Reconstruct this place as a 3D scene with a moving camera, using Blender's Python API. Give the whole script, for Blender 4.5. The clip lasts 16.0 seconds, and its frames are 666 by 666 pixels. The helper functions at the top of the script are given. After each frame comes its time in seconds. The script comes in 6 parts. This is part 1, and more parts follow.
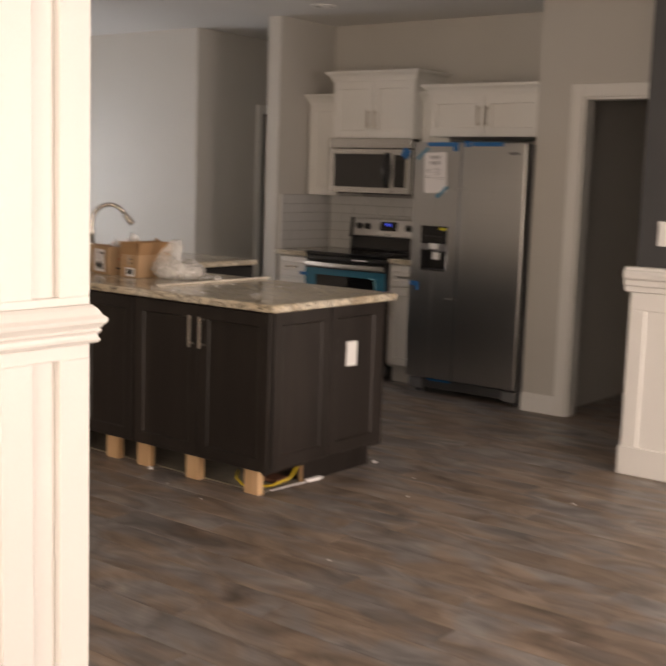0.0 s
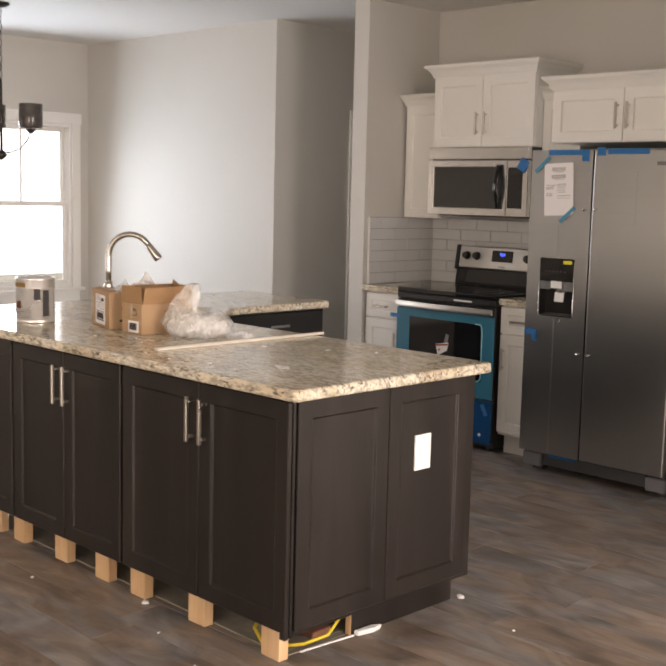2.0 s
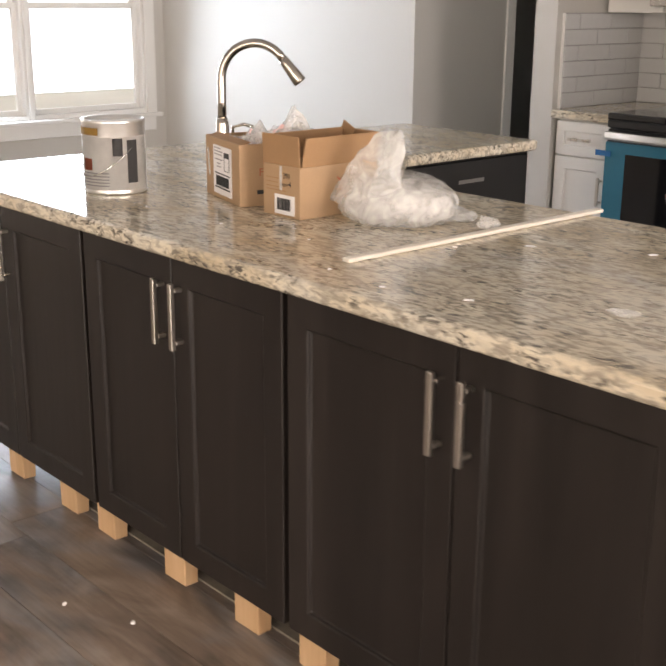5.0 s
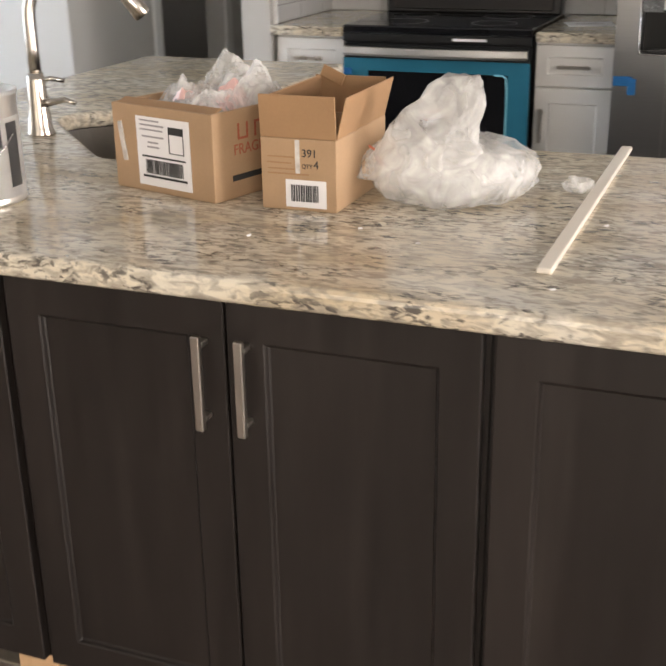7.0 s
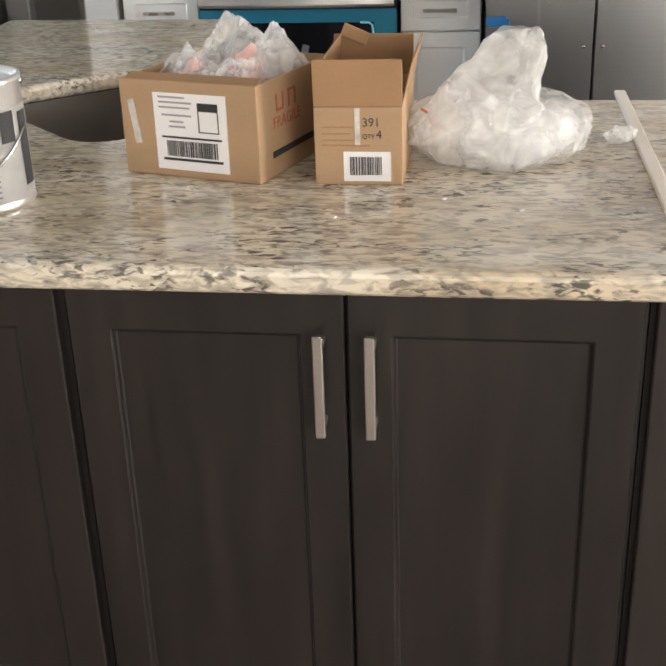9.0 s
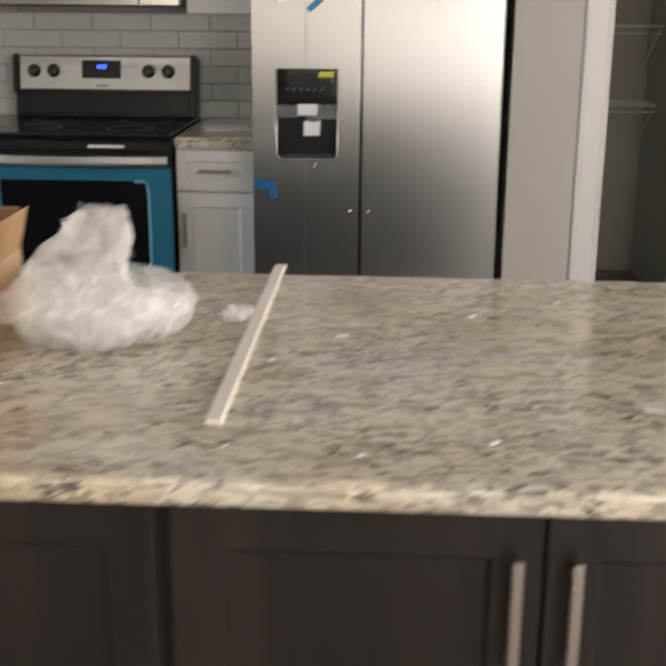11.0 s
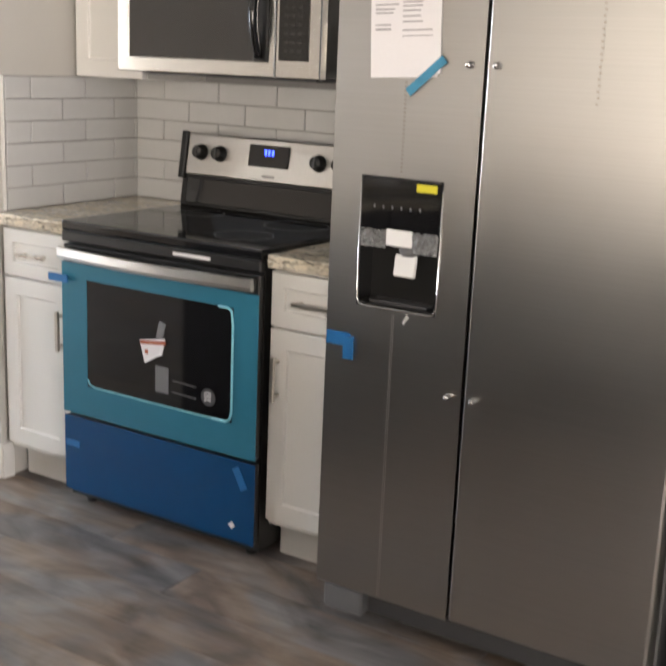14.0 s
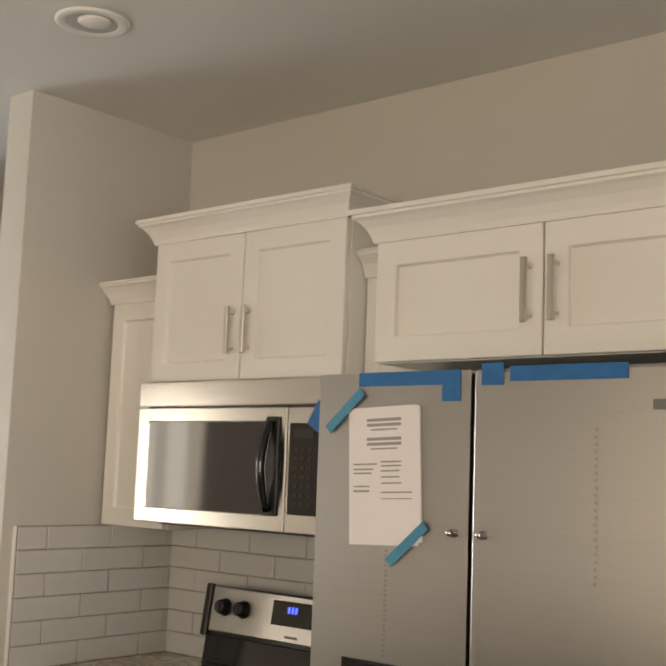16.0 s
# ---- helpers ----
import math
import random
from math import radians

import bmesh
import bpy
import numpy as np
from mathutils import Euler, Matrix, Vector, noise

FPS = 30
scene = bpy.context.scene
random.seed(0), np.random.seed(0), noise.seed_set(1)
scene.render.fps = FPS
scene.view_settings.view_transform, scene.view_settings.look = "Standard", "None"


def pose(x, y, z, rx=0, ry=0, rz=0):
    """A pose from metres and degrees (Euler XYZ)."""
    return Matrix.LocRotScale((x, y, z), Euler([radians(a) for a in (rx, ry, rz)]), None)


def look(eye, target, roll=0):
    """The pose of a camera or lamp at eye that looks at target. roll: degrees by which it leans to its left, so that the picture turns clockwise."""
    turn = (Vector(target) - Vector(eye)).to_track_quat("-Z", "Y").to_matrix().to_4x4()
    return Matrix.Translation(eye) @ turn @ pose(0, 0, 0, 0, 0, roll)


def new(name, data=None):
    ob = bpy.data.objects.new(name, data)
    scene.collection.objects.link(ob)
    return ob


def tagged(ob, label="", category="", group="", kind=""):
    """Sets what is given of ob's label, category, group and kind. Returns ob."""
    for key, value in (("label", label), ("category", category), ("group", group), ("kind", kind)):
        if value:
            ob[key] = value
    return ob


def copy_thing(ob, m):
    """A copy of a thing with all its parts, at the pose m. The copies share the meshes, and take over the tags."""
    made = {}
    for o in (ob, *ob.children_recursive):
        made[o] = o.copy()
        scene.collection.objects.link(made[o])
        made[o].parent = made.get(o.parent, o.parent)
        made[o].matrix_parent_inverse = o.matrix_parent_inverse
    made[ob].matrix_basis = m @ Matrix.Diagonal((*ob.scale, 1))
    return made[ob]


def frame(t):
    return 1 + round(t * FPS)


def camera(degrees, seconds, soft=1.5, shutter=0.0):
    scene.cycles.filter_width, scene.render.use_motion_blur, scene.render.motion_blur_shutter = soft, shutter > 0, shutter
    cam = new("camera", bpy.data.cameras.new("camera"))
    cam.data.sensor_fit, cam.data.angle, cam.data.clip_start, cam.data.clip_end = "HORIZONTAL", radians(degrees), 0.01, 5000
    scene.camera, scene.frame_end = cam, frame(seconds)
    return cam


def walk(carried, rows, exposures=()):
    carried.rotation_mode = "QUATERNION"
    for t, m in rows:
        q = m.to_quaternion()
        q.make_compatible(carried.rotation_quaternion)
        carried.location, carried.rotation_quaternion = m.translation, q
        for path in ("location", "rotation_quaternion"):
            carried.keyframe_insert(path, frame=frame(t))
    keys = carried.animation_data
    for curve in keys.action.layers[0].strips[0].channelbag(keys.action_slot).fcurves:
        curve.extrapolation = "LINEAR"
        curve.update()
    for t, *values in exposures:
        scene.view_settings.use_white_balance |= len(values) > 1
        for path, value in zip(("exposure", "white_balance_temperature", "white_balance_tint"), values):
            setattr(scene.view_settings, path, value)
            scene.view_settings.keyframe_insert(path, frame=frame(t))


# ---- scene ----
cam = camera(33.2, 16.0, soft=2.0, shutter=0.5)
PATH = [
    (0, (5.454, -7.311, 1.469), (4.238, -5.747, 1.197), 1.9),
    (0.5, (5.251, -6.940, 1.468), (3.871, -5.511, 1.232), 1.7),
    (1, (5.058, -6.613, 1.491), (3.645, -5.215, 1.270), 0.8),
    (1.5, (4.872, -6.200, 1.511), (3.458, -4.802, 1.287), 1.6),
    (2, (4.622, -5.832, 1.492), (3.216, -4.432, 1.243), 1.4),
    (2.5, (4.382, -5.475, 1.475), (2.972, -4.091, 1.165), 0.8),
    (3, (4.148, -5.184, 1.463), (2.711, -3.858, 1.044), 1.4),
    (3.5, (3.856, -5.009, 1.426), (2.388, -3.751, 0.913), 0.8),
    (4, (3.561, -4.882, 1.403), (2.057, -3.677, 0.868), 0.8),
    (6.5, (1.938, -4.968, 1.425), (0.987, -3.358, 0.716), -0.9),
    (7, (1.631, -4.935, 1.401), (0.943, -3.204, 0.672), -1.0),
    (7.5, (1.368, -4.881, 1.403), (0.876, -3.093, 0.654), -0.6),
    (8, (1.150, -4.902, 1.411), (0.839, -3.090, 0.624), -0.8),
    (8.2, (1.105, -4.922, 1.424), (0.808, -3.127, 0.596), -1.2),
    (10.3, (1.270, -4.921, 1.395), (1.050, -3.085, 0.629), -2.3),
    (10.5, (1.361, -4.897, 1.398), (1.198, -3.031, 0.697), -0.6),
    (11, (1.583, -4.769, 1.435), (1.480, -2.860, 0.849), 0.4),
    (11.5, (1.790, -4.527, 1.445), (1.749, -2.586, 0.963), 0.6),
    (12, (2.009, -4.291, 1.466), (1.915, -2.347, 1.009), 0.8),
    (12.5, (2.242, -3.936, 1.446), (1.851, -2.025, 1.005), 1.6),
    (13, (2.357, -3.608, 1.423), (1.663, -1.785, 0.984), 1.4),
    (13.5, (2.447, -3.348, 1.421), (1.567, -1.619, 0.933), 1.6),
    (14, (2.515, -3.097, 1.436), (1.485, -1.451, 0.96), 2.4),
    (14.5, (2.512, -2.976, 1.440), (1.393, -1.324, 1.303), 2.3),
    (15, (2.485, -2.840, 1.534), (1.342, -1.206, 1.687), 1.0),
    (15.5, (2.534, -2.748, 1.535), (1.356, -1.153, 1.800), 1.4),
    (16, (2.619, -2.613, 1.543), (1.333, -1.101, 1.788), 2.1),
]
walk(cam, [(t, look(eye, target, roll)) for t, eye, target, roll in PATH], exposures=[
    (0.0, -1.46, 7400, 19), (0.5, -1.28, 7400, 17), (1.0, -1.10, 6600, 10), (1.5, -0.90, 6150, 7), (2.0, -0.62, 6950, 17), (2.5, -0.5, 7100, 17), (3.5, -0.33, 6700, 15),
    (6.5, -0.42, 6700, 16), (7.0, -0.16, 6300, 12), (7.5, -0.16, 6150, 10), (8.0, -0.08, 5950, 10), (10.5, -0.25, 6250, 7), (11.0, -0.4, 6200, 10), (12.0, -0.28, 6400, 13), (13.0, 0.1, 6500, 13), (14.0, 0.22, 6450, 12), (15.0, -0.5, 7450, 12), (16.0, -0.53, 7500, 11)])

# ---- light ----
world = bpy.data.worlds.new("sky")
scene.world = world
world.use_nodes = True
wn = world.node_tree
sky = wn.nodes.new("ShaderNodeTexSky")
sky.sky_type = 'NISHITA'
sky.sun_disc = False
sky.sun_elevation, sky.sun_rotation = radians(12), radians(86)
wn.links.new(sky.outputs[0], wn.nodes["Background"].inputs[0])
wn.nodes["Background"].inputs[1].default_value = 0.15


def lamp(name, kind, m, energy, color, size=None, size_y=None, angle=None):
    d = bpy.data.lights.new(name, kind)
    d.energy, d.color = energy, color
    if kind == 'AREA':
        d.shape, d.size, d.size_y = 'RECTANGLE', size, size_y
    if angle:
        d.angle = radians(angle)
    ob = new(name, d)
    ob.matrix_world = m
    return ob


# the sun stands low beyond the living room's glass doors
lamp("sun", 'SUN', look((12, -4.3, 2.95), (3.5, -5.85, 1.2)), 0.12, (1.0, 0.84, 0.62), angle=0.6)
# sky light in the window openings
lamp("dining_sky", 'AREA', look((-3.84, -1.75, 1.35), (0, -2.4, 0.9)), 105, (0.74, 0.87, 1.0), 1.4, 1.3)
lamp("patio_sky", 'AREA', look((-3.84, -3.95, 1.2), (0, -4.0, 1.0)), 14, (1.0, 0.90, 0.78), 0.66, 1.8)
lamp("living_sky", 'AREA', look((8.36, -3.6, 1.35), (2.2, -3.3, 0.7)), 540, (0.98, 0.93, 0.90), 2.8, 2.1)
# added fill, standing in for the glow of a warm-lit front wall
lamp("front_wall_fill", 'AREA', look((0.6, -9.5, 1.30), (0.8, 0, 1.3)), 68, (1.0, 0.84, 0.66), 3.8, 2.3)
# added fill for the kitchen, placed outside the refrigerator's reflections
lamp("front_right_fill", 'AREA', look((5.2, -9.5, 1.30), (4.2, 0, 1.2)), 390, (1.0, 0.90, 0.79), 3.8, 2.3)


# ---- materials ----
def material(name):
    m = bpy.data.materials.new(name)
    m.use_nodes = True
    return m, m.node_tree.nodes, m.node_tree.links, m.node_tree.nodes["Principled BSDF"]


def ramp(n, stops):
    r = n.new("ShaderNodeValToRGB")
    e = r.color_ramp.elements
    while len(e) < len(stops):
        e.new(0.5)
    for el, (p, c) in zip(e, stops):
        el.position, el.color = p, (*c, 1)
    return r


def surface(name, color, rough=0.5, metal=0.0, var=0.06, scale=6.0, grain=90.0, bump=0.05, spec=0.5, stretch=(1, 1, 1), rough_var=0.08):
    """A painted, plastic or metal surface with faint variation at two scales."""
    m, n, l, b = material(name)
    tc = n.new("ShaderNodeTexCoord")
    mp = n.new("ShaderNodeMapping")
    mp.inputs["Scale"].default_value = stretch
    l.new(tc.outputs["Object"], mp.inputs[0])
    big, fine = n.new("ShaderNodeTexNoise"), n.new("ShaderNodeTexNoise")
    big.inputs["Scale"].default_value, fine.inputs["Scale"].default_value = scale, grain
    big.inputs["Detail"].default_value, fine.inputs["Detail"].default_value = 4, 3
    l.new(mp.outputs[0], big.inputs[0])
    l.new(mp.outputs[0], fine.inputs[0])
    mx = n.new("ShaderNodeMix")
    mx.data_type = 'FLOAT'
    mx.inputs[0].default_value = 0.4
    l.new(big.outputs[0], mx.inputs[2])
    l.new(fine.outputs[0], mx.inputs[3])
    r = ramp(n, [(0.3, tuple(max(0, c * (1 - var)) for c in color)), (0.7, tuple(min(1, c * (1 + var)) for c in color))])
    l.new(mx.outputs[0], r.inputs[0])
    l.new(r.outputs[0], b.inputs["Base Color"])
    rr = n.new("ShaderNodeMapRange")
    rr.inputs["To Min"].default_value, rr.inputs["To Max"].default_value = max(0.02, rough - rough_var), min(1, rough + rough_var)
    l.new(mx.outputs[0], rr.inputs[0])
    l.new(rr.outputs[0], b.inputs["Roughness"])
    b.inputs["Metallic"].default_value = metal
    b.inputs["Specular IOR Level"].default_value = spec
    if bump:
        bp = n.new("ShaderNodeBump")
        bp.inputs["Strength"].default_value, bp.inputs["Distance"].default_value = bump, 0.004
        l.new(fine.outputs[0], bp.inputs["Height"])
        l.new(bp.outputs[0], b.inputs["Normal"])
    return m


def granite_material():
    m, n, l, b = material("granite")
    tc = n.new("ShaderNodeTexCoord")
    mp = n.new("ShaderNodeMapping")
    mp.inputs["Scale"].default_value = (0.45, 1.0, 1.0)
    mp.inputs["Rotation"].default_value = (0, 0, 0.25)
    l.new(tc.outputs["Object"], mp.inputs[0])

    def noise_tex(scale, detail, distort):
        t = n.new("ShaderNodeTexNoise")
        t.inputs["Scale"].default_value, t.inputs["Detail"].default_value, t.inputs["Distortion"].default_value = scale, detail, distort
        l.new(mp.outputs[0], t.inputs[0])
        return t
    field, flakes, specks, veins = noise_tex(5.5, 6, 0.8), noise_tex(70, 6, 0.8), noise_tex(112, 6, 0.6), noise_tex(13, 6, 1.6)
    base = ramp(n, [(0.32, (0.56, 0.46, 0.31)), (0.45, (0.68, 0.59, 0.44)), (0.60, (0.74, 0.68, 0.55)), (0.75, (0.61, 0.58, 0.51))])
    l.new(field.outputs[0], base.inputs[0])
    mid = ramp(n, [(0.45, (0, 0, 0)), (0.54, (0.5, 0.5, 0.5)), (0.66, (0.9, 0.9, 0.9))])
    l.new(flakes.outputs[0], mid.inputs[0])
    dark = ramp(n, [(0.51, (0, 0, 0)), (0.60, (0.92, 0.92, 0.92))])
    l.new(specks.outputs[0], dark.inputs[0])
    patch = ramp(n, [(0.43, (0.10, 0.10, 0.10)), (0.60, (1, 1, 1))])
    l.new(veins.outputs[0], patch.inputs[0])
    mul = n.new("ShaderNodeMath")
    mul.operation = 'MULTIPLY'
    l.new(dark.outputs[0], mul.inputs[0])
    l.new(patch.outputs[0], mul.inputs[1])
    m1, m2 = n.new("ShaderNodeMixRGB"), n.new("ShaderNodeMixRGB")
    l.new(mid.outputs[0], m1.inputs[0])
    l.new(base.outputs[0], m1.inputs[1])
    m1.inputs[2].default_value = (0.32, 0.28, 0.225, 1)
    l.new(mul.outputs[0], m2.inputs[0])
    l.new(m1.outputs[0], m2.inputs[1])
    m2.inputs[2].default_value = (0.075, 0.066, 0.058, 1)
    l.new(m2.outputs[0], b.inputs["Base Color"])
    b.inputs["Specular IOR Level"].default_value = 0.75
    rr = n.new("ShaderNodeMapRange")
    rr.inputs["To Min"].default_value, rr.inputs["To Max"].default_value = 0.07, 0.16
    l.new(flakes.outputs[0], rr.inputs[0])
    l.new(rr.outputs[0], b.inputs["Roughness"])
    return m


def wood_material(name, stops, rough, along='X', scale=1.0, bump=0.12, random=0.0, spec=0.5):
    """Boards with grain along one axis; random: how far boards differ."""
    m, n, l, b = material(name)
    tc, oi = n.new("ShaderNodeTexCoord"), n.new("ShaderNodeObjectInfo")
    geo = n.new("ShaderNodeNewGeometry")
    add = n.new("ShaderNodeVectorMath")
    add.operation = 'ADD'
    comb = n.new("ShaderNodeMath")
    comb.operation = 'ADD'
    l.new(oi.outputs["Random"], comb.inputs[0])
    l.new(geo.outputs["Random Per Island"], comb.inputs[1])
    sc = n.new("ShaderNodeMath")
    sc.operation = 'MULTIPLY'
    sc.inputs[1].default_value = 37.0
    l.new(comb.outputs[0], sc.inputs[0])
    l.new(tc.outputs["Object"], add.inputs[0])
    l.new(sc.outputs[0], add.inputs[1])
    mp = n.new("ShaderNodeMapping")
    mp.inputs["Scale"].default_value = {'X': (1.1, 11, 11), 'Y': (11, 1.1, 11), 'Z': (11, 11, 1.1)}[along]
    l.new(add.outputs[0], mp.inputs[0])
    a, f = n.new("ShaderNodeTexNoise"), n.new("ShaderNodeTexNoise")
    a.inputs["Scale"].default_value, f.inputs["Scale"].default_value = 1.0 * scale, 7 * scale
    a.inputs["Detail"].default_value, f.inputs["Detail"].default_value = 6, 5
    a.inputs["Distortion"].default_value = 0.9
    l.new(mp.outputs[0], a.inputs[0])
    l.new(mp.outputs[0], f.inputs[0])
    mx = n.new("ShaderNodeMix")
    mx.data_type = 'FLOAT'
    mx.inputs[0].default_value = 0.28
    l.new(a.outputs[0], mx.inputs[2])
    l.new(f.outputs[0], mx.inputs[3])
    sh = n.new("ShaderNodeMath")
    sh.operation = 'MULTIPLY_ADD'
    fr = n.new("ShaderNodeMath")
    fr.operation = 'FRACT'
    l.new(comb.outputs[0], fr.inputs[0])
    l.new(fr.outputs[0], sh.inputs[0])
    sh.inputs[1].default_value = random
    l.new(mx.outputs[0], sh.inputs[2])
    r = ramp(n, stops)
    l.new(sh.outputs[0], r.inputs[0])
    l.new(r.outputs[0], b.inputs["Base Color"])
    rr = n.new("ShaderNodeMapRange")
    rr.inputs["To Min"].default_value, rr.inputs["To Max"].default_value = rough - 0.08, rough + 0.1
    l.new(f.outputs[0], rr.inputs[0])
    l.new(rr.outputs[0], b.inputs["Roughness"])
    b.inputs["Specular IOR Level"].default_value = spec
    bp = n.new("ShaderNodeBump")
    bp.inputs["Strength"].default_value, bp.inputs["Distance"].default_value = bump, 0.003
    l.new(f.outputs[0], bp.inputs["Height"])
    l.new(bp.outputs[0], b.inputs["Normal"])
    return m


def floor_material():
    """Smoky vinyl planks: brown and grey streaks that differ from board to board."""
    m, n, l, b = material("plank_floor")
    tc, oi, geo = n.new("ShaderNodeTexCoord"), n.new("ShaderNodeObjectInfo"), n.new("ShaderNodeNewGeometry")
    comb, sc, add = n.new("ShaderNodeMath"), n.new("ShaderNodeMath"), n.new("ShaderNodeVectorMath")
    add.operation, sc.operation, comb.operation = 'ADD', 'MULTIPLY', 'ADD'
    sc.inputs[1].default_value = 41.0
    l.new(oi.outputs["Random"], comb.inputs[0])
    l.new(geo.outputs["Random Per Island"], comb.inputs[1])
    l.new(comb.outputs[0], sc.inputs[0])
    l.new(tc.outputs["Object"], add.inputs[0])
    l.new(sc.outputs[0], add.inputs[1])

    def streaks(stretch, scale, detail, distort):
        mp, t = n.new("ShaderNodeMapping"), n.new("ShaderNodeTexNoise")
        mp.inputs["Scale"].default_value = stretch
        t.inputs["Scale"].default_value, t.inputs["Detail"].default_value, t.inputs["Distortion"].default_value = scale, detail, distort
        l.new(add.outputs[0], mp.inputs[0])
        l.new(mp.outputs[0], t.inputs[0])
        return t
    smoke, hue, grain = streaks((3.4, 7.0, 1), 1.0, 8, 1.1), streaks((2.2, 4.2, 1), 1.0, 6, 0.8), streaks((4, 60, 1), 1.6, 4, 0.2)
    brown = ramp(n, [(0.28, (0.092, 0.068, 0.052)), (0.50, (0.235, 0.178, 0.138)), (0.72, (0.390, 0.305, 0.242))])
    grey = ramp(n, [(0.28, (0.074, 0.069, 0.069)), (0.50, (0.206, 0.192, 0.188)), (0.72, (0.360, 0.338, 0.324))])
    mx = n.new("ShaderNodeMix")
    mx.data_type = 'FLOAT'
    mx.inputs[0].default_value = 0.22
    l.new(smoke.outputs[0], mx.inputs[2])
    l.new(grain.outputs[0], mx.inputs[3])
    l.new(mx.outputs[0], brown.inputs[0])
    l.new(mx.outputs[0], grey.inputs[0])
    pick = ramp(n, [(0.42, (0, 0, 0)), (0.58, (1, 1, 1))])
    l.new(hue.outputs[0], pick.inputs[0])
    c = n.new("ShaderNodeMixRGB")
    l.new(pick.outputs[0], c.inputs[0])
    l.new(brown.outputs[0], c.inputs[1])
    l.new(grey.outputs[0], c.inputs[2])
    l.new(c.outputs[0], b.inputs["Base Color"])
    rr = n.new("ShaderNodeMapRange")
    rr.inputs["To Min"].default_value, rr.inputs["To Max"].default_value = 0.38, 0.56
    l.new(grain.outputs[0], rr.inputs[0])
    l.new(rr.outputs[0], b.inputs["Roughness"])
    bp = n.new("ShaderNodeBump")
    bp.inputs["Strength"].default_value, bp.inputs["Distance"].default_value = 0.08, 0.002
    l.new(grain.outputs[0], bp.inputs["Height"])
    l.new(bp.outputs[0], b.inputs["Normal"])
    return m


def steel_material(name, color, rough, along='X', aniso=0.5):
    """Brushed steel: fine scratches along one axis."""
    m, n, l, b = material(name)
    tc, mp = n.new("ShaderNodeTexCoord"), n.new("ShaderNodeMapping")
    mp.inputs["Scale"].default_value = {'X': (2, 260, 260), 'Z': (260, 260, 2)}[along]
    l.new(tc.outputs["Object"], mp.inputs[0])
    f, g = n.new("ShaderNodeTexNoise"), n.new("ShaderNodeTexNoise")
    f.inputs["Scale"].default_value, f.inputs["Detail"].default_value = 1.0, 3
    g.inputs["Scale"].default_value, g.inputs["Detail"].default_value = 3.0, 3
    l.new(mp.outputs[0], f.inputs[0])
    l.new(tc.outputs["Object"], g.inputs[0])
    r = ramp(n, [(0.25, tuple(c * 0.97 for c in color)), (0.75, tuple(min(1, c * 1.03) for c in color))])
    l.new(f.outputs[0], r.inputs[0])
    l.new(r.outputs[0], b.inputs["Base Color"])
    b.inputs["Metallic"].default_value = 1.0
    rr = n.new("ShaderNodeMapRange")
    rr.inputs["To Min"].default_value, rr.inputs["To Max"].default_value = rough - 0.04, rough + 0.05
    l.new(g.outputs[0], rr.inputs[0])
    l.new(rr.outputs[0], b.inputs["Roughness"])
    b.inputs["Anisotropic"].default_value = aniso
    bp = n.new("ShaderNodeBump")
    bp.inputs["Strength"].default_value, bp.inputs["Distance"].default_value = 0.012, 0.001
    l.new(f.outputs[0], bp.inputs["Height"])
    l.new(bp.outputs[0], b.inputs["Normal"])
    return m


def glass_material(name, color, rough, alpha):
    m, n, l, b = material(name)
    b.inputs["Base Color"].default_value = (*color, 1)
    b.inputs["Roughness"].default_value = rough
    b.inputs["Transmission Weight"].default_value = alpha
    b.inputs["IOR"].default_value = 1.45
    return m


def plastic_bag_material():
    """Thin milky film: cloudy cover, fine creases, sharp glints."""
    m, n, l, b = material("clear_plastic")
    tc, mp = n.new("ShaderNodeTexCoord"), n.new("ShaderNodeMapping")
    mp.inputs["Rotation"].default_value, mp.inputs["Scale"].default_value = (0.4, 0.7, 0.5), (1.0, 2.6, 0.8)
    l.new(tc.outputs["Object"], mp.inputs[0])
    v, q = n.new("ShaderNodeTexNoise"), n.new("ShaderNodeTexNoise")
    v.inputs["Scale"].default_value, v.inputs["Detail"].default_value, v.inputs["Distortion"].default_value = 24, 7, 0.8
    q.inputs["Scale"].default_value, q.inputs["Detail"].default_value, q.inputs["Distortion"].default_value = 55, 5, 0.6
    l.new(tc.outputs["Object"], v.inputs[0])
    l.new(mp.outputs[0], q.inputs[0])
    b.inputs["Base Color"].default_value = (0.95, 0.94, 0.91, 1)
    b.inputs["Roughness"].default_value = 0.15
    r = n.new("ShaderNodeMapRange")
    r.inputs["From Min"].default_value, r.inputs["From Max"].default_value = 0.3, 0.7
    r.inputs["To Min"].default_value, r.inputs["To Max"].default_value = 0.16, 0.50
    l.new(v.outputs[0], r.inputs[0])
    l.new(r.outputs[0], b.inputs["Alpha"])
    bp = n.new("ShaderNodeBump")
    bp.inputs["Strength"].default_value, bp.inputs["Distance"].default_value = 0.55, 0.005
    l.new(q.outputs[0], bp.inputs["Height"])
    l.new(bp.outputs[0], b.inputs["Normal"])
    return m


def glow_material(name, color, strength):
    m, n, l, b = material(name)
    b.inputs["Base Color"].default_value = (*color, 1)
    b.inputs["Emission Color"].default_value = (*color, 1)
    b.inputs["Emission Strength"].default_value = strength
    return m


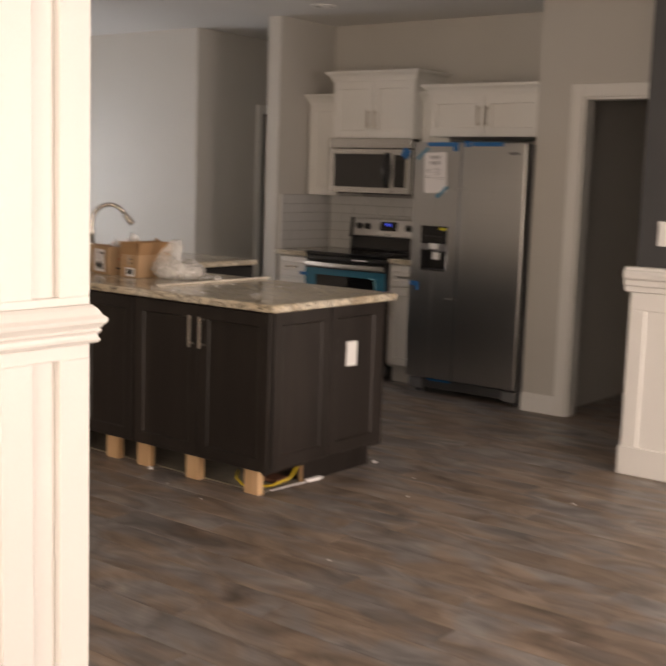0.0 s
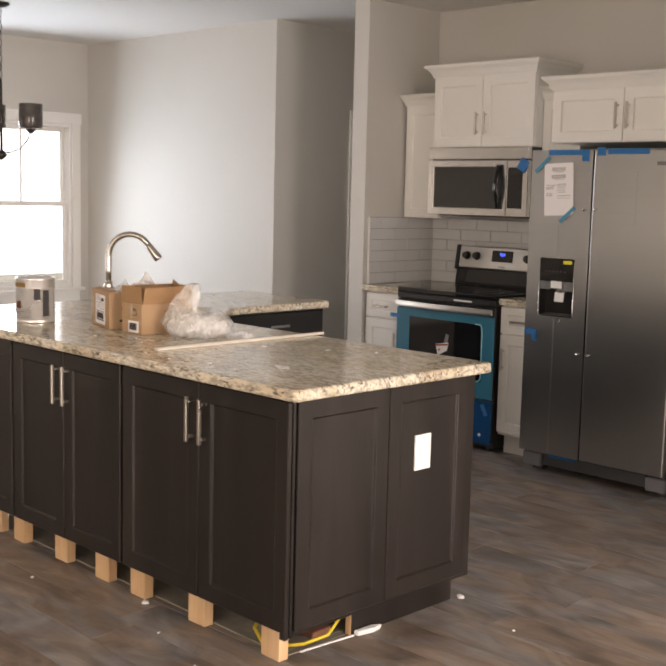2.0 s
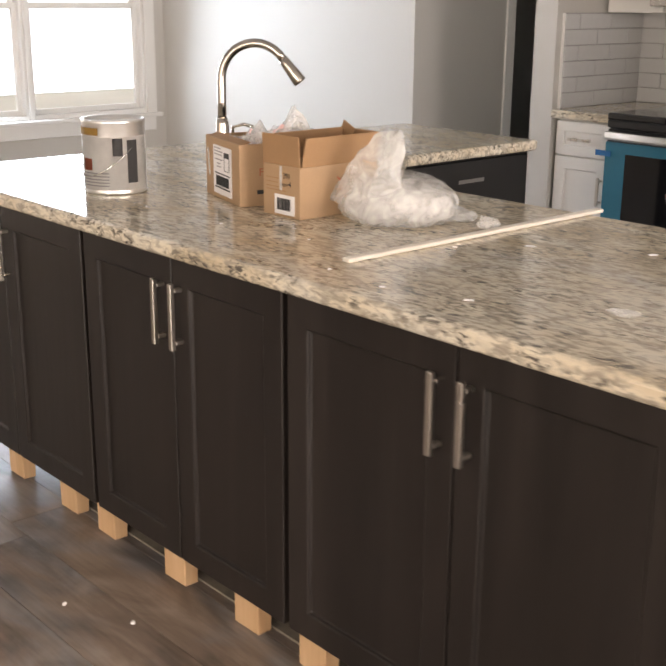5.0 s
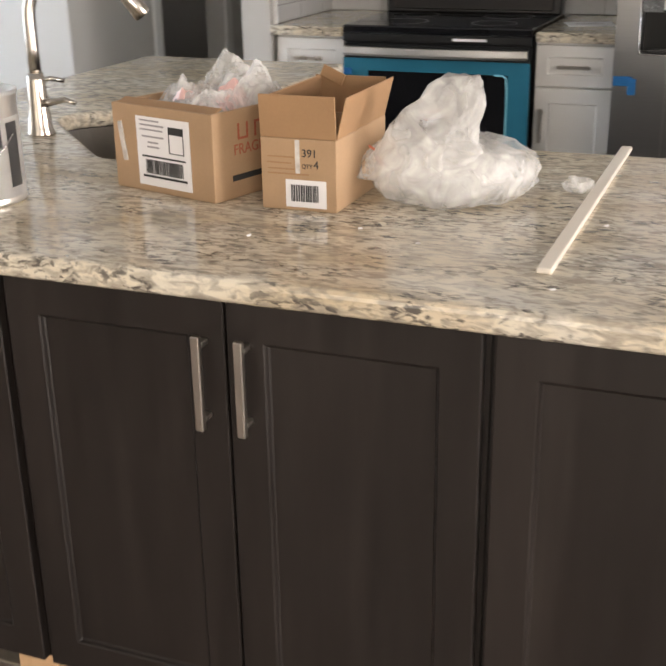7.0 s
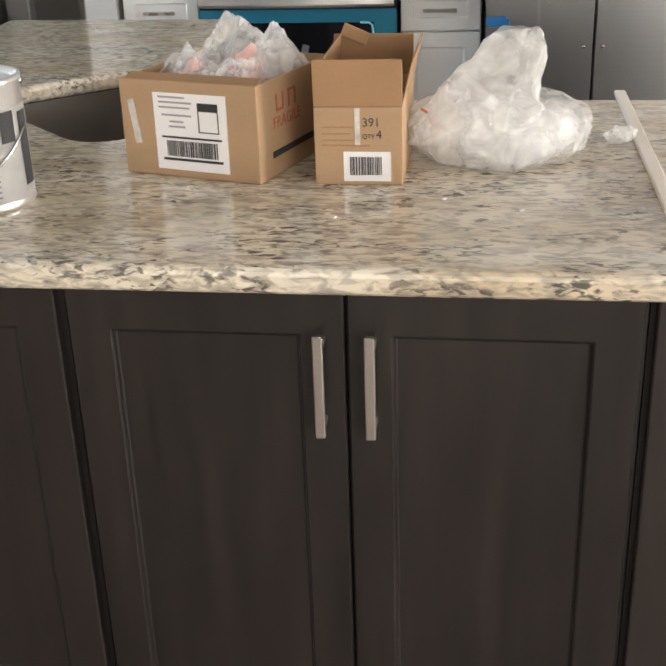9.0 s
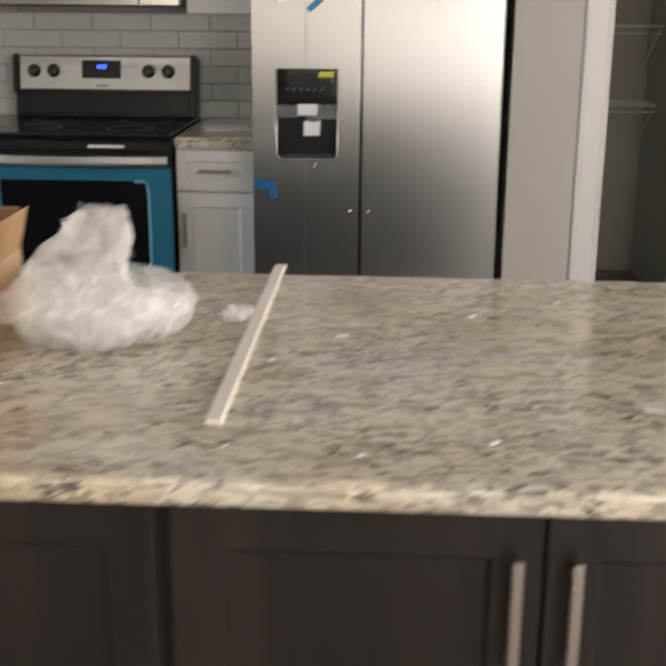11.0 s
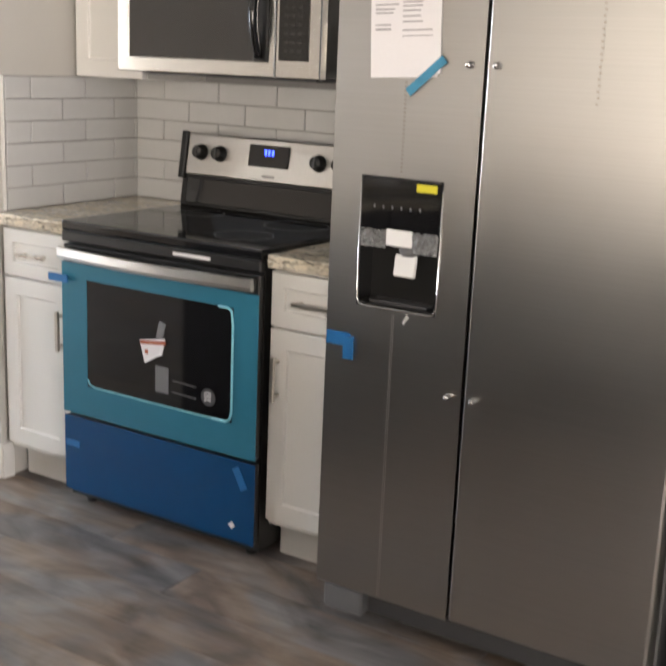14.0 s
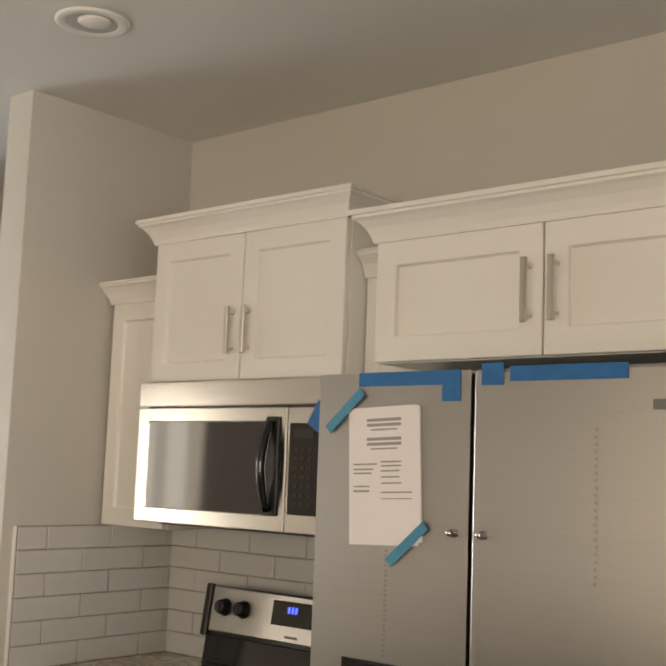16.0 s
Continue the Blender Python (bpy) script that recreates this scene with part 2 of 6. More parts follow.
GRANITE = granite_material()
WALL = surface("wall_paint", (0.56, 0.54, 0.50), 0.62, var=0.03, scale=1.4, grain=260, bump=0.06)
CEILING = surface("ceiling_paint", (0.74, 0.73, 0.71), 0.8, var=0.02, scale=1.2, grain=300, bump=0.05)
TRIM = surface("trim_paint", (0.80, 0.79, 0.76), 0.35, var=0.02, scale=3, grain=140, bump=0.03)
# dark grey: real paint above the wainscot, painted shade in the unlit room
DARKPAINT_SHADE = surface("dark_grey_paint_and_shade", (0.045, 0.047, 0.05), 0.5, var=0.05, scale=2, grain=200, bump=0.05)
DARKDOOR = surface("charcoal_door_paint", (0.022, 0.023, 0.025), 0.4, var=0.05, grain=150, bump=0.03)
WHITECAB = surface("white_cabinet_paint", (0.78, 0.765, 0.725), 0.32, var=0.02, scale=3, grain=120, bump=0.02)
ESPRESSO = wood_material("espresso_stain", [(0.28, (0.0105, 0.0084, 0.0072)), (0.52, (0.0195, 0.0155, 0.0134)), (0.76, (0.034, 0.0275, 0.0240))], 0.35, 'Z', 0.55, 0.06, spec=0.38)
FLOORWOOD = floor_material()
PINE = wood_material("pine_wood", [(0.3, (0.50, 0.30, 0.15)), (0.6, (0.66, 0.44, 0.25)), (0.8, (0.72, 0.52, 0.32))], 0.7, 'Z', 0.8, 0.1)
PALEWOOD = wood_material("pale_strip_wood", [(0.3, (0.78, 0.71, 0.60)), (0.7, (0.86, 0.81, 0.72))], 0.6, 'Y', 1.0, 0.05)
STEEL = steel_material("brushed_steel", (0.43, 0.427, 0.42), 0.30, 'X')
STEELV = steel_material("brushed_steel_upright", (0.62, 0.615, 0.60), 0.30, 'Z')
SHINYSTEEL = steel_material("polished_steel", (0.64, 0.635, 0.62), 0.17, 'X', 0.2)
MESHGLASS = surface("dark_mesh_glass", (0.022, 0.022, 0.023), 0.05, var=0.06, bump=0.0, rough_var=0.02, spec=0.8)
BAFFLE = surface("white_baffle", (0.50, 0.49, 0.47), 0.5, var=0.03, bump=0.0)
GLUE = surface("dried_glue", (0.36, 0.34, 0.31), 0.6, metal=0.5, var=0.1, bump=0.0)
NICKEL = steel_material("satin_nickel", (0.62, 0.58, 0.52), 0.28, 'Z', 0.2)
FAUCETMETAL = steel_material("warm_nickel", (0.50, 0.46, 0.41), 0.2, 'Z', 0.2)
CHROME = surface("chrome", (0.75, 0.75, 0.75), 0.12, metal=1.0, var=0.02, bump=0.0, rough_var=0.03)
BLACKGLASS = surface("black_glass", (0.008, 0.008, 0.009), 0.06, var=0.1, bump=0.0, rough_var=0.02, spec=0.6)
BLACK = surface("black_enamel", (0.012, 0.012, 0.012), 0.3, var=0.1, bump=0.02)
DARKPLASTIC = surface("dark_grey_plastic", (0.06, 0.06, 0.062), 0.45, var=0.06, bump=0.03)
GREYPLASTIC = surface("grey_plastic", (0.16, 0.16, 0.165), 0.5, var=0.06, bump=0.03)
TEALFILM = surface("teal_film", (0.030, 0.165, 0.245), 0.24, var=0.04, scale=2.5, grain=14, bump=0.02)
BLUEFILM = surface("blue_film", (0.002, 0.055, 0.165), 0.22, var=0.06, scale=2.5, grain=14, bump=0.02)
FILMEDGE = surface("pale_film_edge", (0.25, 0.62, 0.72), 0.2, var=0.05, bump=0.0)
BLUETAPE = surface("blue_tape", (0.006, 0.13, 0.36), 0.55, var=0.16, scale=40, grain=200, bump=0.25)
PALETAPE = surface("faded_blue_tape", (0.05, 0.25, 0.40), 0.5, var=0.16, scale=40, grain=200, bump=0.25)
PAPER = surface("paper", (0.79, 0.77, 0.77), 0.8, var=0.02, bump=0.02)
INK = surface("grey_print", (0.33, 0.31, 0.32), 0.8, var=0.05, bump=0.0)
BLACKINK = surface("black_print", (0.03, 0.03, 0.03), 0.7, var=0.05, bump=0.0)
REDINK = surface("red_print", (0.36, 0.10, 0.05), 0.8, var=0.08, bump=0.0)
CARD = surface("cardboard", (0.40, 0.262, 0.15), 0.82, var=0.07, scale=14, grain=220, bump=0.12)
REDWOOD = wood_material("reddish_offcut", [(0.3, (0.14, 0.055, 0.03)), (0.7, (0.24, 0.11, 0.06))], 0.7, 'X', 1.0, 0.1)
CARDIN = surface("cardboard_inside", (0.34, 0.20, 0.10), 0.85, var=0.07, scale=14, grain=220, bump=0.12)
BAG = plastic_bag_material()
CLEARTAPE = surface("clear_tape", (0.30, 0.30, 0.30), 0.12, var=0.3, scale=60, grain=200, bump=0.4, spec=0.8)
PINKFILM = surface("pink_tinted_film", (0.72, 0.46, 0.42), 0.3, var=0.15, scale=30, bump=0.3)
TILE = surface("glazed_white_tile", (0.60, 0.60, 0.59), 0.10, var=0.03, scale=5, grain=30, bump=0.04, rough_var=0.05)
GROUT = surface("grey_grout", (0.34, 0.33, 0.32), 0.9, var=0.06, bump=0.1)
WHITEPLASTIC = surface("white_plastic", (0.82, 0.82, 0.81), 0.35, var=0.01, bump=0.0)
YELLOW = surface("yellow_label", (0.66, 0.60, 0.03), 0.6, var=0.05, bump=0.0)
YELLOWCABLE = surface("yellow_cable", (0.62, 0.46, 0.03), 0.45, var=0.05, bump=0.0)
CANMETAL = surface("paint_can_label", (0.74, 0.72, 0.68), 0.35, var=0.10, scale=14, grain=60, bump=0.05)
CANTIN = surface("tin_plate", (0.80, 0.79, 0.77), 0.34, metal=0.85, var=0.06, scale=18, grain=60, bump=0.02)
CANOCHRE = surface("ochre_label", (0.48, 0.30, 0.08), 0.5, var=0.15, scale=20, bump=0.03)
PAINTIN = surface("dried_paint", (0.50, 0.46, 0.38), 0.6, var=0.1, scale=10, bump=0.1)
SINKSTONE = surface("taupe_composite_sink", (0.26, 0.225, 0.185), 0.4, var=0.06, scale=20, grain=300, bump=0.05)
SLAB = surface("dusty_subfloor", (0.22, 0.195, 0.155), 0.9, var=0.25, scale=9, grain=80, bump=0.2)
BRONZE = surface("dark_bronze", (0.05, 0.04, 0.035), 0.35, metal=0.8, var=0.1, bump=0.0)
SMOKEGLASS = surface("smoked_shade_glass", (0.07, 0.06, 0.055), 0.15, var=0.4, scale=25, grain=60, bump=0.1)
PANE = glass_material("window_glass", (1, 1, 1), 0.0, 1.0)
BLUELED = glow_material("blue_clock_digits", (0.05, 0.10, 1.0), 4.0)
LENS = surface("lamp_lens", (0.80, 0.79, 0.76), 0.4, var=0.02, bump=0.0)
GROUND = surface("pale_ground", (0.42, 0.38, 0.30), 0.95, var=0.15, scale=0.6, grain=20, bump=0.2)


# ---- mesh helpers ----
def box(bm, x0, x1, y0, y1, z0, z1, m=None):
    vs = [bm.verts.new(p) for p in ((x0, y0, z0), (x1, y0, z0), (x1, y1, z0), (x0, y1, z0), (x0, y0, z1), (x1, y0, z1), (x1, y1, z1), (x0, y1, z1))]
    for f in ((3, 2, 1, 0), (4, 5, 6, 7), (0, 1, 5, 4), (1, 2, 6, 5), (2, 3, 7, 6), (3, 0, 4, 7)):
        bm.faces.new([vs[i] for i in f])
    if m:
        bmesh.ops.transform(bm, matrix=m, verts=vs)
    return vs


def boxes(*specs, m=None, bevel=0.0, segments=1):
    bm = bmesh.new()
    for s in specs:
        box(bm, *s)
    if bevel:
        bmesh.ops.bevel(bm, geom=bm.edges[:], offset=bevel, segments=segments, affect='EDGES', profile=0.5)
    if m:
        bm.transform(m)
    return bm


def lathe(profile, steps=32, m=None, cap=True):
    """Turns (radius, height) points about the z axis."""
    bm = bmesh.new()
    rings = [[bm.verts.new((r * math.cos(2 * math.pi * k / steps), r * math.sin(2 * math.pi * k / steps), z)) for k in range(steps)] for r, z in profile]
    for a, b in zip(rings, rings[1:]):
        for k in range(steps):
            bm.faces.new((a[k], a[(k + 1) % steps], b[(k + 1) % steps], b[k]))
    if cap:
        bm.faces.new(rings[0][::-1])
        bm.faces.new(rings[-1])
    if m:
        bm.transform(m)
    return bm


def tube(points, radius, steps=12, m=None, radii=None):
    """A round bar along points."""
    bm = bmesh.new()
    pts = [Vector(p) for p in points]
    rings, side = [], None
    for i, p in enumerate(pts):
        d = (pts[min(i + 1, len(pts) - 1)] - pts[max(i - 1, 0)]).normalized()
        if side is None:
            side = d.orthogonal().normalized()
        side = (side - d * side.dot(d)).normalized()
        up = d.cross(side)
        r = radii[i] if radii else radius
        rings.append([bm.verts.new(p + r * (math.cos(2 * math.pi * k / steps) * side + math.sin(2 * math.pi * k / steps) * up)) for k in range(steps)])
    for a, b in zip(rings, rings[1:]):
        for k in range(steps):
            bm.faces.new((a[k], a[(k + 1) % steps], b[(k + 1) % steps], b[k]))
    bm.faces.new(rings[0][::-1])
    bm.faces.new(rings[-1])
    if m:
        bm.transform(m)
    return bm


def frame_shell(x0, x1, y0, y1, z0, z1, hx0, hx1, hz0, hz1, bevel=0.0):
    """A flat plate in the xz plane with one rectangular hole through it."""
    bm = bmesh.new()
    rings = []
    for y in (y0, y1):
        for a0, a1, c0, c1 in ((x0, x1, z0, z1), (hx0, hx1, hz0, hz1)):
            rings.append([bm.verts.new(p) for p in ((a0, y, c0), (a1, y, c0), (a1, y, c1), (a0, y, c1))])
    fo, fi, bo, bi = rings
    for k in range(4):
        n = (k + 1) % 4
        for q in ((fo[k], fo[n], fi[n], fi[k]), (bo[k], bi[k], bi[n], bo[n]), (fo[k], bo[k], bo[n], fo[n]), (fi[k], fi[n], bi[n], bi[k])):
            bm.faces.new(q)
    bmesh.ops.recalc_face_normals(bm, faces=bm.faces[:])
    if bevel:
        bmesh.ops.bevel(bm, geom=[e for e in bm.edges if e.calc_face_angle(0) > 0.5], offset=bevel, segments=1, affect='EDGES')
    return bm


def tray_shell(w, d, h, k, m):
    """An open box with walls of thickness k."""
    bm = bmesh.new()
    lo = [bm.verts.new(p) for p in ((0, 0, 0), (w, 0, 0), (w, d, 0), (0, d, 0))]
    up = [bm.verts.new((v.co.x, v.co.y, h)) for v in lo]
    iu = [bm.verts.new(p) for p in ((k, k, h), (w - k, k, h), (w - k, d - k, h), (k, d - k, h))]
    il = [bm.verts.new((v.co.x, v.co.y, k)) for v in iu]
    for ra, rb in ((lo, up), (up, iu), (iu, il)):
        for q in range(4):
            n = (q + 1) % 4
            bm.faces.new((ra[q], ra[n], rb[n], rb[q]))
    bm.faces.new(lo[::-1])
    bm.faces.new(il)
    bmesh.ops.recalc_face_normals(bm, faces=bm.faces[:])
    bmesh.ops.bevel(bm, geom=bm.edges[:], offset=0.0012, segments=1, affect='EDGES')
    bm.transform(m)
    return bm


def prism(poly, z0, z1, bevel=0.0, segments=2):
    """A flat shape of (x, y) points, raised from z0 to z1."""
    bm = bmesh.new()
    f = bm.faces.new([bm.verts.new((x, y, z0)) for x, y in poly])
    up = bmesh.ops.extrude_face_region(bm, geom=[f])
    bmesh.ops.translate(bm, vec=(0, 0, z1 - z0), verts=[v for v in up["geom"] if isinstance(v, bmesh.types.BMVert)])
    bmesh.ops.recalc_face_normals(bm, faces=bm.faces[:])
    if bevel:
        bmesh.ops.bevel(bm, geom=bm.edges[:], offset=bevel, segments=segments, affect='EDGES', profile=0.5)
    return bm


def sweep_x(profile, x0, x1):
    """A moulding: (y, z) points run from x0 to x1."""
    bm = bmesh.new()
    a = [bm.verts.new((x0, y, z)) for y, z in profile]
    b = [bm.verts.new((x1, y, z)) for y, z in profile]
    k = len(profile)
    for i in range(k):
        bm.faces.new((a[i], a[(i + 1) % k], b[(i + 1) % k], b[i]))
    bm.faces.new(a[::-1])
    bm.faces.new(b)
    bmesh.ops.recalc_face_normals(bm, faces=bm.faces[:])
    return bm


def mesh_of(name, bm, mat, smooth=False):
    me = bpy.data.meshes.new(name)
    bmesh.ops.recalc_face_normals(bm, faces=bm.faces[:])
    if smooth:
        for f in bm.faces:
            f.smooth = True
    bm.to_mesh(me)
    bm.free()
    me.materials.append(mat)
    return me


def thing(name, base, label, category, group=""):
    ob = new(name)
    ob.location = base
    ob.empty_display_size = 0.05
    return tagged(ob, label, category, group)


def part(name, bm, mat, parent, label="", smooth=False):
    """Links a mesh, given in the world's metres, under a thing or a part."""
    ob = new(name, mesh_of(name, bm, mat, smooth))
    ob.parent = parent
    ob.location = -parent.location if parent.parent is None else (0, 0, 0)
    return tagged(ob, label)


def solid(name, bm, mat, base, label, category, group="", kind="", smooth=False):
    """A thing of one mesh."""
    bm.transform(Matrix.Translation(-Vector(base)))
    ob = new(name, mesh_of(name, bm, mat, smooth))
    ob.location = base
    return tagged(ob, label, category, group, kind)


def structure(name, bm, mat, label):
    return tagged(new(name, mesh_of(name, bm, mat)), label, kind="structure")


def wall_mesh(axis, a0, a1, b0, b1, z1, openings=()):
    """A wall along x or y with openings (from, to, sill, head)."""
    bm = bmesh.new()

    def seg(p, q, z0, zt):
        if q - p > 1e-4 and zt - z0 > 1e-4:
            box(bm, p, q, b0, b1, z0, zt) if axis == 'x' else box(bm, b0, b1, p, q, z0, zt)
    at = a0
    for p, q, s, h in sorted(openings):
        seg(at, p, 0, z1)
        seg(p, q, 0, s)
        seg(p, q, h, z1)
        at = q
    seg(at, a1, 0, z1)
    return bm


H = 2.70
# ---- the shell of the house ----
structure("wall_kitchen", wall_mesh('x', -0.325, 2.09, 0.03, 0.15, H), WALL, "warm off-white painted kitchen wall behind the range")
structure("wall_stub", wall_mesh('y', -0.65, 1.95, -0.45, -0.325, H), WALL, "off-white painted wall end beside the white base cabinet")
structure("wall_fridge_side", wall_mesh('y', -0.67, 0.03, 1.982, 2.09, H), WALL, "off-white painted wall beside the refrigerator")
pantry_wall = structure("wall_pantry", wall_mesh('x', 1.982, 4.6, -0.79, -0.67, H, [(2.30, 3.01, 0, 2.03)]), WALL, "off-white painted wall with the pantry doorway")
structure("wall_pantry_back", wall_mesh('x', 2.09, 3.5, 1.18, 1.28, H), WALL, "off-white painted back wall of the pantry")
structure("wall_pantry_left", wall_mesh('y', -0.67, 1.18, 2.09, 2.21, H), WALL, "off-white painted side wall of the pantry")
structure("wall_pantry_right", wall_mesh('y', -0.67, 0.40, 3.30, 3.42, H), WALL, "off-white painted side wall of the pantry")
structure("wall_pantry_return", wall_mesh('x', 2.865, 3.42, 0.40, 1.18, H), WALL, "off-white painted wall return inside the pantry")
structure("wall_dining_back", wall_mesh('x', -4.0, -1.56, -0.43, -0.31, H), WALL, "pale painted dining wall with soft daylight")
structure("wall_hall_left", wall_mesh('y', -0.43, 1.95, -1.56, -1.44, H, [(0.40, 1.15, 0, 2.04)]), WALL, "off-white painted hall wall with a dark doorway")
structure("wall_hall_end", wall_mesh('x', -3.2, -0.325, 1.95, 2.07, H), WALL, "off-white painted end wall of the hall")
# the unlit room's darkness is put into this wall's colour
structure("wall_dark_room", wall_mesh('y', -0.31, 1.95, -3.2, -3.08, H), DARKPAINT_SHADE, "wall of the unlit room off the hall, shade put into its colour")
WIN = [(-1.458, -0.593, 0.62, 2.02), (-2.35, -1.485, 0.62, 2.02), (-4.35, -3.55, 0.06, 2.05)]
structure("wall_dining_window", wall_mesh('y', -9.7, -0.31, -4.0, -3.88, H, WIN), WALL, "pale painted dining wall with double-hung windows")
# both openings are made up to hold the front fill lamps
structure("wall_front", wall_mesh('x', -3.88, 8.52, -9.7, -9.58, H, [(-1.4, 2.6, 0.1, 2.5), (3.2, 7.2, 0.1, 2.5)]), WALL, "unseen off-white living room wall with openings added for fill lamps")
structure("wall_living", wall_mesh('y', -9.58, -1.87, 8.40, 8.52, H, [(-5.0, -2.2, 0.05, 2.4)]), WALL, "off-white painted living room wall with glass doors")
dark_wall = structure("wall_wainscot", wall_mesh('x', 3.17, 8.52, -1.87, -1.75, H), DARKPAINT_SHADE, "dark grey painted wall above white panelled wainscot")
structure("wall_passage_end", wall_mesh('y', -1.75, -0.67, 4.6, 4.72, H), WALL, "off-white painted end wall of the side passage")
structure("ceiling", boxes((-4.0, 8.52, -9.7, 2.07, H, H + 0.12)), CEILING, "matt white painted flat ceiling")
structure("ground", boxes((-900, 900, -900, 900, -0.45, -0.35)), GROUND, "pale dry ground around the house")
structure("backdrop", boxes((-16.0, -15.9, -30, 24, -0.3, 14)), glow_material("overexposed_sky", (0.92, 0.96, 1.0), 3.2), "bright hazy sky beyond the dining windows")
structure("slab", boxes((-4.0, 8.52, -9.7, 2.07, -0.34, -0.012)), SLAB, "dusty concrete floor slab under the planks")

# baseboards, casings and wainscot
BASE = [(0, 0), (-0.014, 0), (-0.014, 0.095), (-0.009, 0.105), (-0.006, 0.118), (0, 0.122)]


def baseboard_x(x0, x1, y, flip=False):
    bm = sweep_x([((-p if flip else p), z) for p, z in BASE], x0, x1)
    bm.transform(Matrix.Translation((0, y, 0)))
    return structure("baseboard", bm, TRIM, "white painted moulded baseboard")


def baseboard_y(y0, y1, x, side):
    bm = sweep_x([(p, z) for p, z in BASE], 0, y1 - y0)
    bm.transform(Matrix.Translation((x, y0 if side > 0 else y1, 0)) @ Matrix.Rotation(radians(90 if side > 0 else -90), 4, 'Z'))
    return structure("baseboard", bm, TRIM, "white painted moulded baseboard")


baseboard_x(1.982, 2.222, -0.79)
baseboard_x(3.088, 4.6, -0.79)
baseboard_x(-0.464, -0.325, -0.65)
baseboard_y(-0.65, -0.605, -0.325, 1)
baseboard_x(-3.88, -1.44, -0.43)
baseboard_y(-0.43, 0.32, -1.44, 1)
baseboard_y(-9.58, -4.36, -3.88, 1)
baseboard_y(-3.54, -0.44, -3.88, 1)


def casing(name, x0, x1, y, head, w=0.078):
    """Flat door casing with a raised outer bead, on the face of a wall along x."""
    t = thing(name, (x0, y, 0), "white painted flat door casing round a doorway", "door casing")
    for a, b, bead in ((x0 - w, x0, x0 - w), (x1, x1 + w, x1 + w - 0.014)):
        part("upright", boxes((a, b, y - 0.016, y, 0, head + w), bevel=0.003), TRIM, t)
        part("bead", boxes((bead, bead + 0.014, y - 0.023, y - 0.0155, 0, head + w), bevel=0.003), TRIM, t)
    part("head", boxes((x0, x1, y - 0.016, y, head, head + w), bevel=0.003), TRIM, t)
    part("jamb", boxes((x0, x0 + 0.018, y, y + 0.12, 0, head), (x1 - 0.018, x1, y, y + 0.12, 0, head), (x0 + 0.018, x1 - 0.018, y, y + 0.12, head - 0.018, head), bevel=0.002), TRIM, t)
    t["kind"] = "structure"
    return t


casing("door_casing", 2.30, 3.01, -0.79, 2.03)
hall_casing = thing("door_casing", (-1.44, 0.40, 0), "white painted door casing round the dark hall doorway", "door casing")
hall_casing["kind"] = "structure"
for a, b in ((0.325, 0.40), (1.15, 1.225)):
    part("upright", boxes((-1.44, -1.424, a, b, 0, 2.115), bevel=0.003), TRIM, hall_casing)
part("head", boxes((-1.44, -1.424, 0.40, 1.15, 2.04, 2.115), bevel=0.003), TRIM, hall_casing)

wains = thing("wainscot", (3.17, -1.87, 0), "white painted panelled wainscot with a moulded chair rail", "wainscot")
wains["kind"] = "structure"
part("backing", boxes((3.17, 8.4, -1.882, -1.87, 0, 0.95)), TRIM, wains)
part("end_board", boxes((3.158, 3.17, -1.882, -1.75, 0, 0.95)), TRIM, wains)
part("base", boxes((3.146, 8.4, -1.900, -1.882, 0, 0.15), bevel=0.004), TRIM, wains)
part("top_rail", boxes((3.158, 8.4, -1.894, -1.882, 0.86, 0.95), bevel=0.002), TRIM, wains)
for x in (3.158, 3.85, 4.54, 5.23, 5.92):
    part("stile", boxes((x, x + 0.085, -1.894, -1.882, 0.15, 0.86), bevel=0.002), TRIM, wains)
RAIL = [(0, 0), (-0.018, 0.004), (-0.02, 0.03), (-0.03, 0.036), (-0.032, 0.062), (-0.046, 0.075), (-0.05, 0.095), (-0.043, 0.108), (-0.03, 0.115), (-0.028, 0.128), (0, 0.132)]
rail = sweep_x(RAIL, 3.125, 8.4)
rail.transform(Matrix.Translation((0, -1.876, 0.95)))
part("chair_rail", rail, TRIM, wains)
plate = thing("light_switch", (3.30, -1.87, 1.19), "white plastic light switch plate on the dark wall", "light switch")
part("plate", boxes((3.272, 3.345, -1.876, -1.87, 1.19, 1.315), bevel=0.002), WHITEPLASTIC, plate)
part("rocker", boxes((3.292, 3.325, -1.880, -1.876, 1.22, 1.285), bevel=0.001), WHITEPLASTIC, plate)

# panelled post at the living room's edge
post = thing("panelled_post", (3.488, -5.882, 0), "white painted square post with recessed panels and chair rail", "post")
PX0, PX1, PY0, PY1 = 3.375, 3.600, -5.994, -5.769
part("core", boxes((PX0 + 0.018, PX1 - 0.018, PY0 + 0.018, PY1 - 0.018, 0, H)), TRIM, post)
for s0, s1 in ((0, 0.15), (1.076, 1.1065), (1.190, 1.208), (2.55, H)):
    part("rail", boxes((PX0, PX1, PY0, PY1, s0, s1), bevel=0.002), TRIM, post)
for zz0, zz1 in ((0.15, 1.076), (1.208, 2.55)):
    for a0, a1 in ((PX0, PX0 + 0.078), (PX1 - 0.078, PX1)):
        for b0, b1 in ((PY0, PY0 + 0.078), (PY1 - 0.078, PY1)):
            part("stile", boxes((a0, a1, b0, b1, zz0, zz1), bevel=0.002), TRIM, post)
bm = bmesh.new()
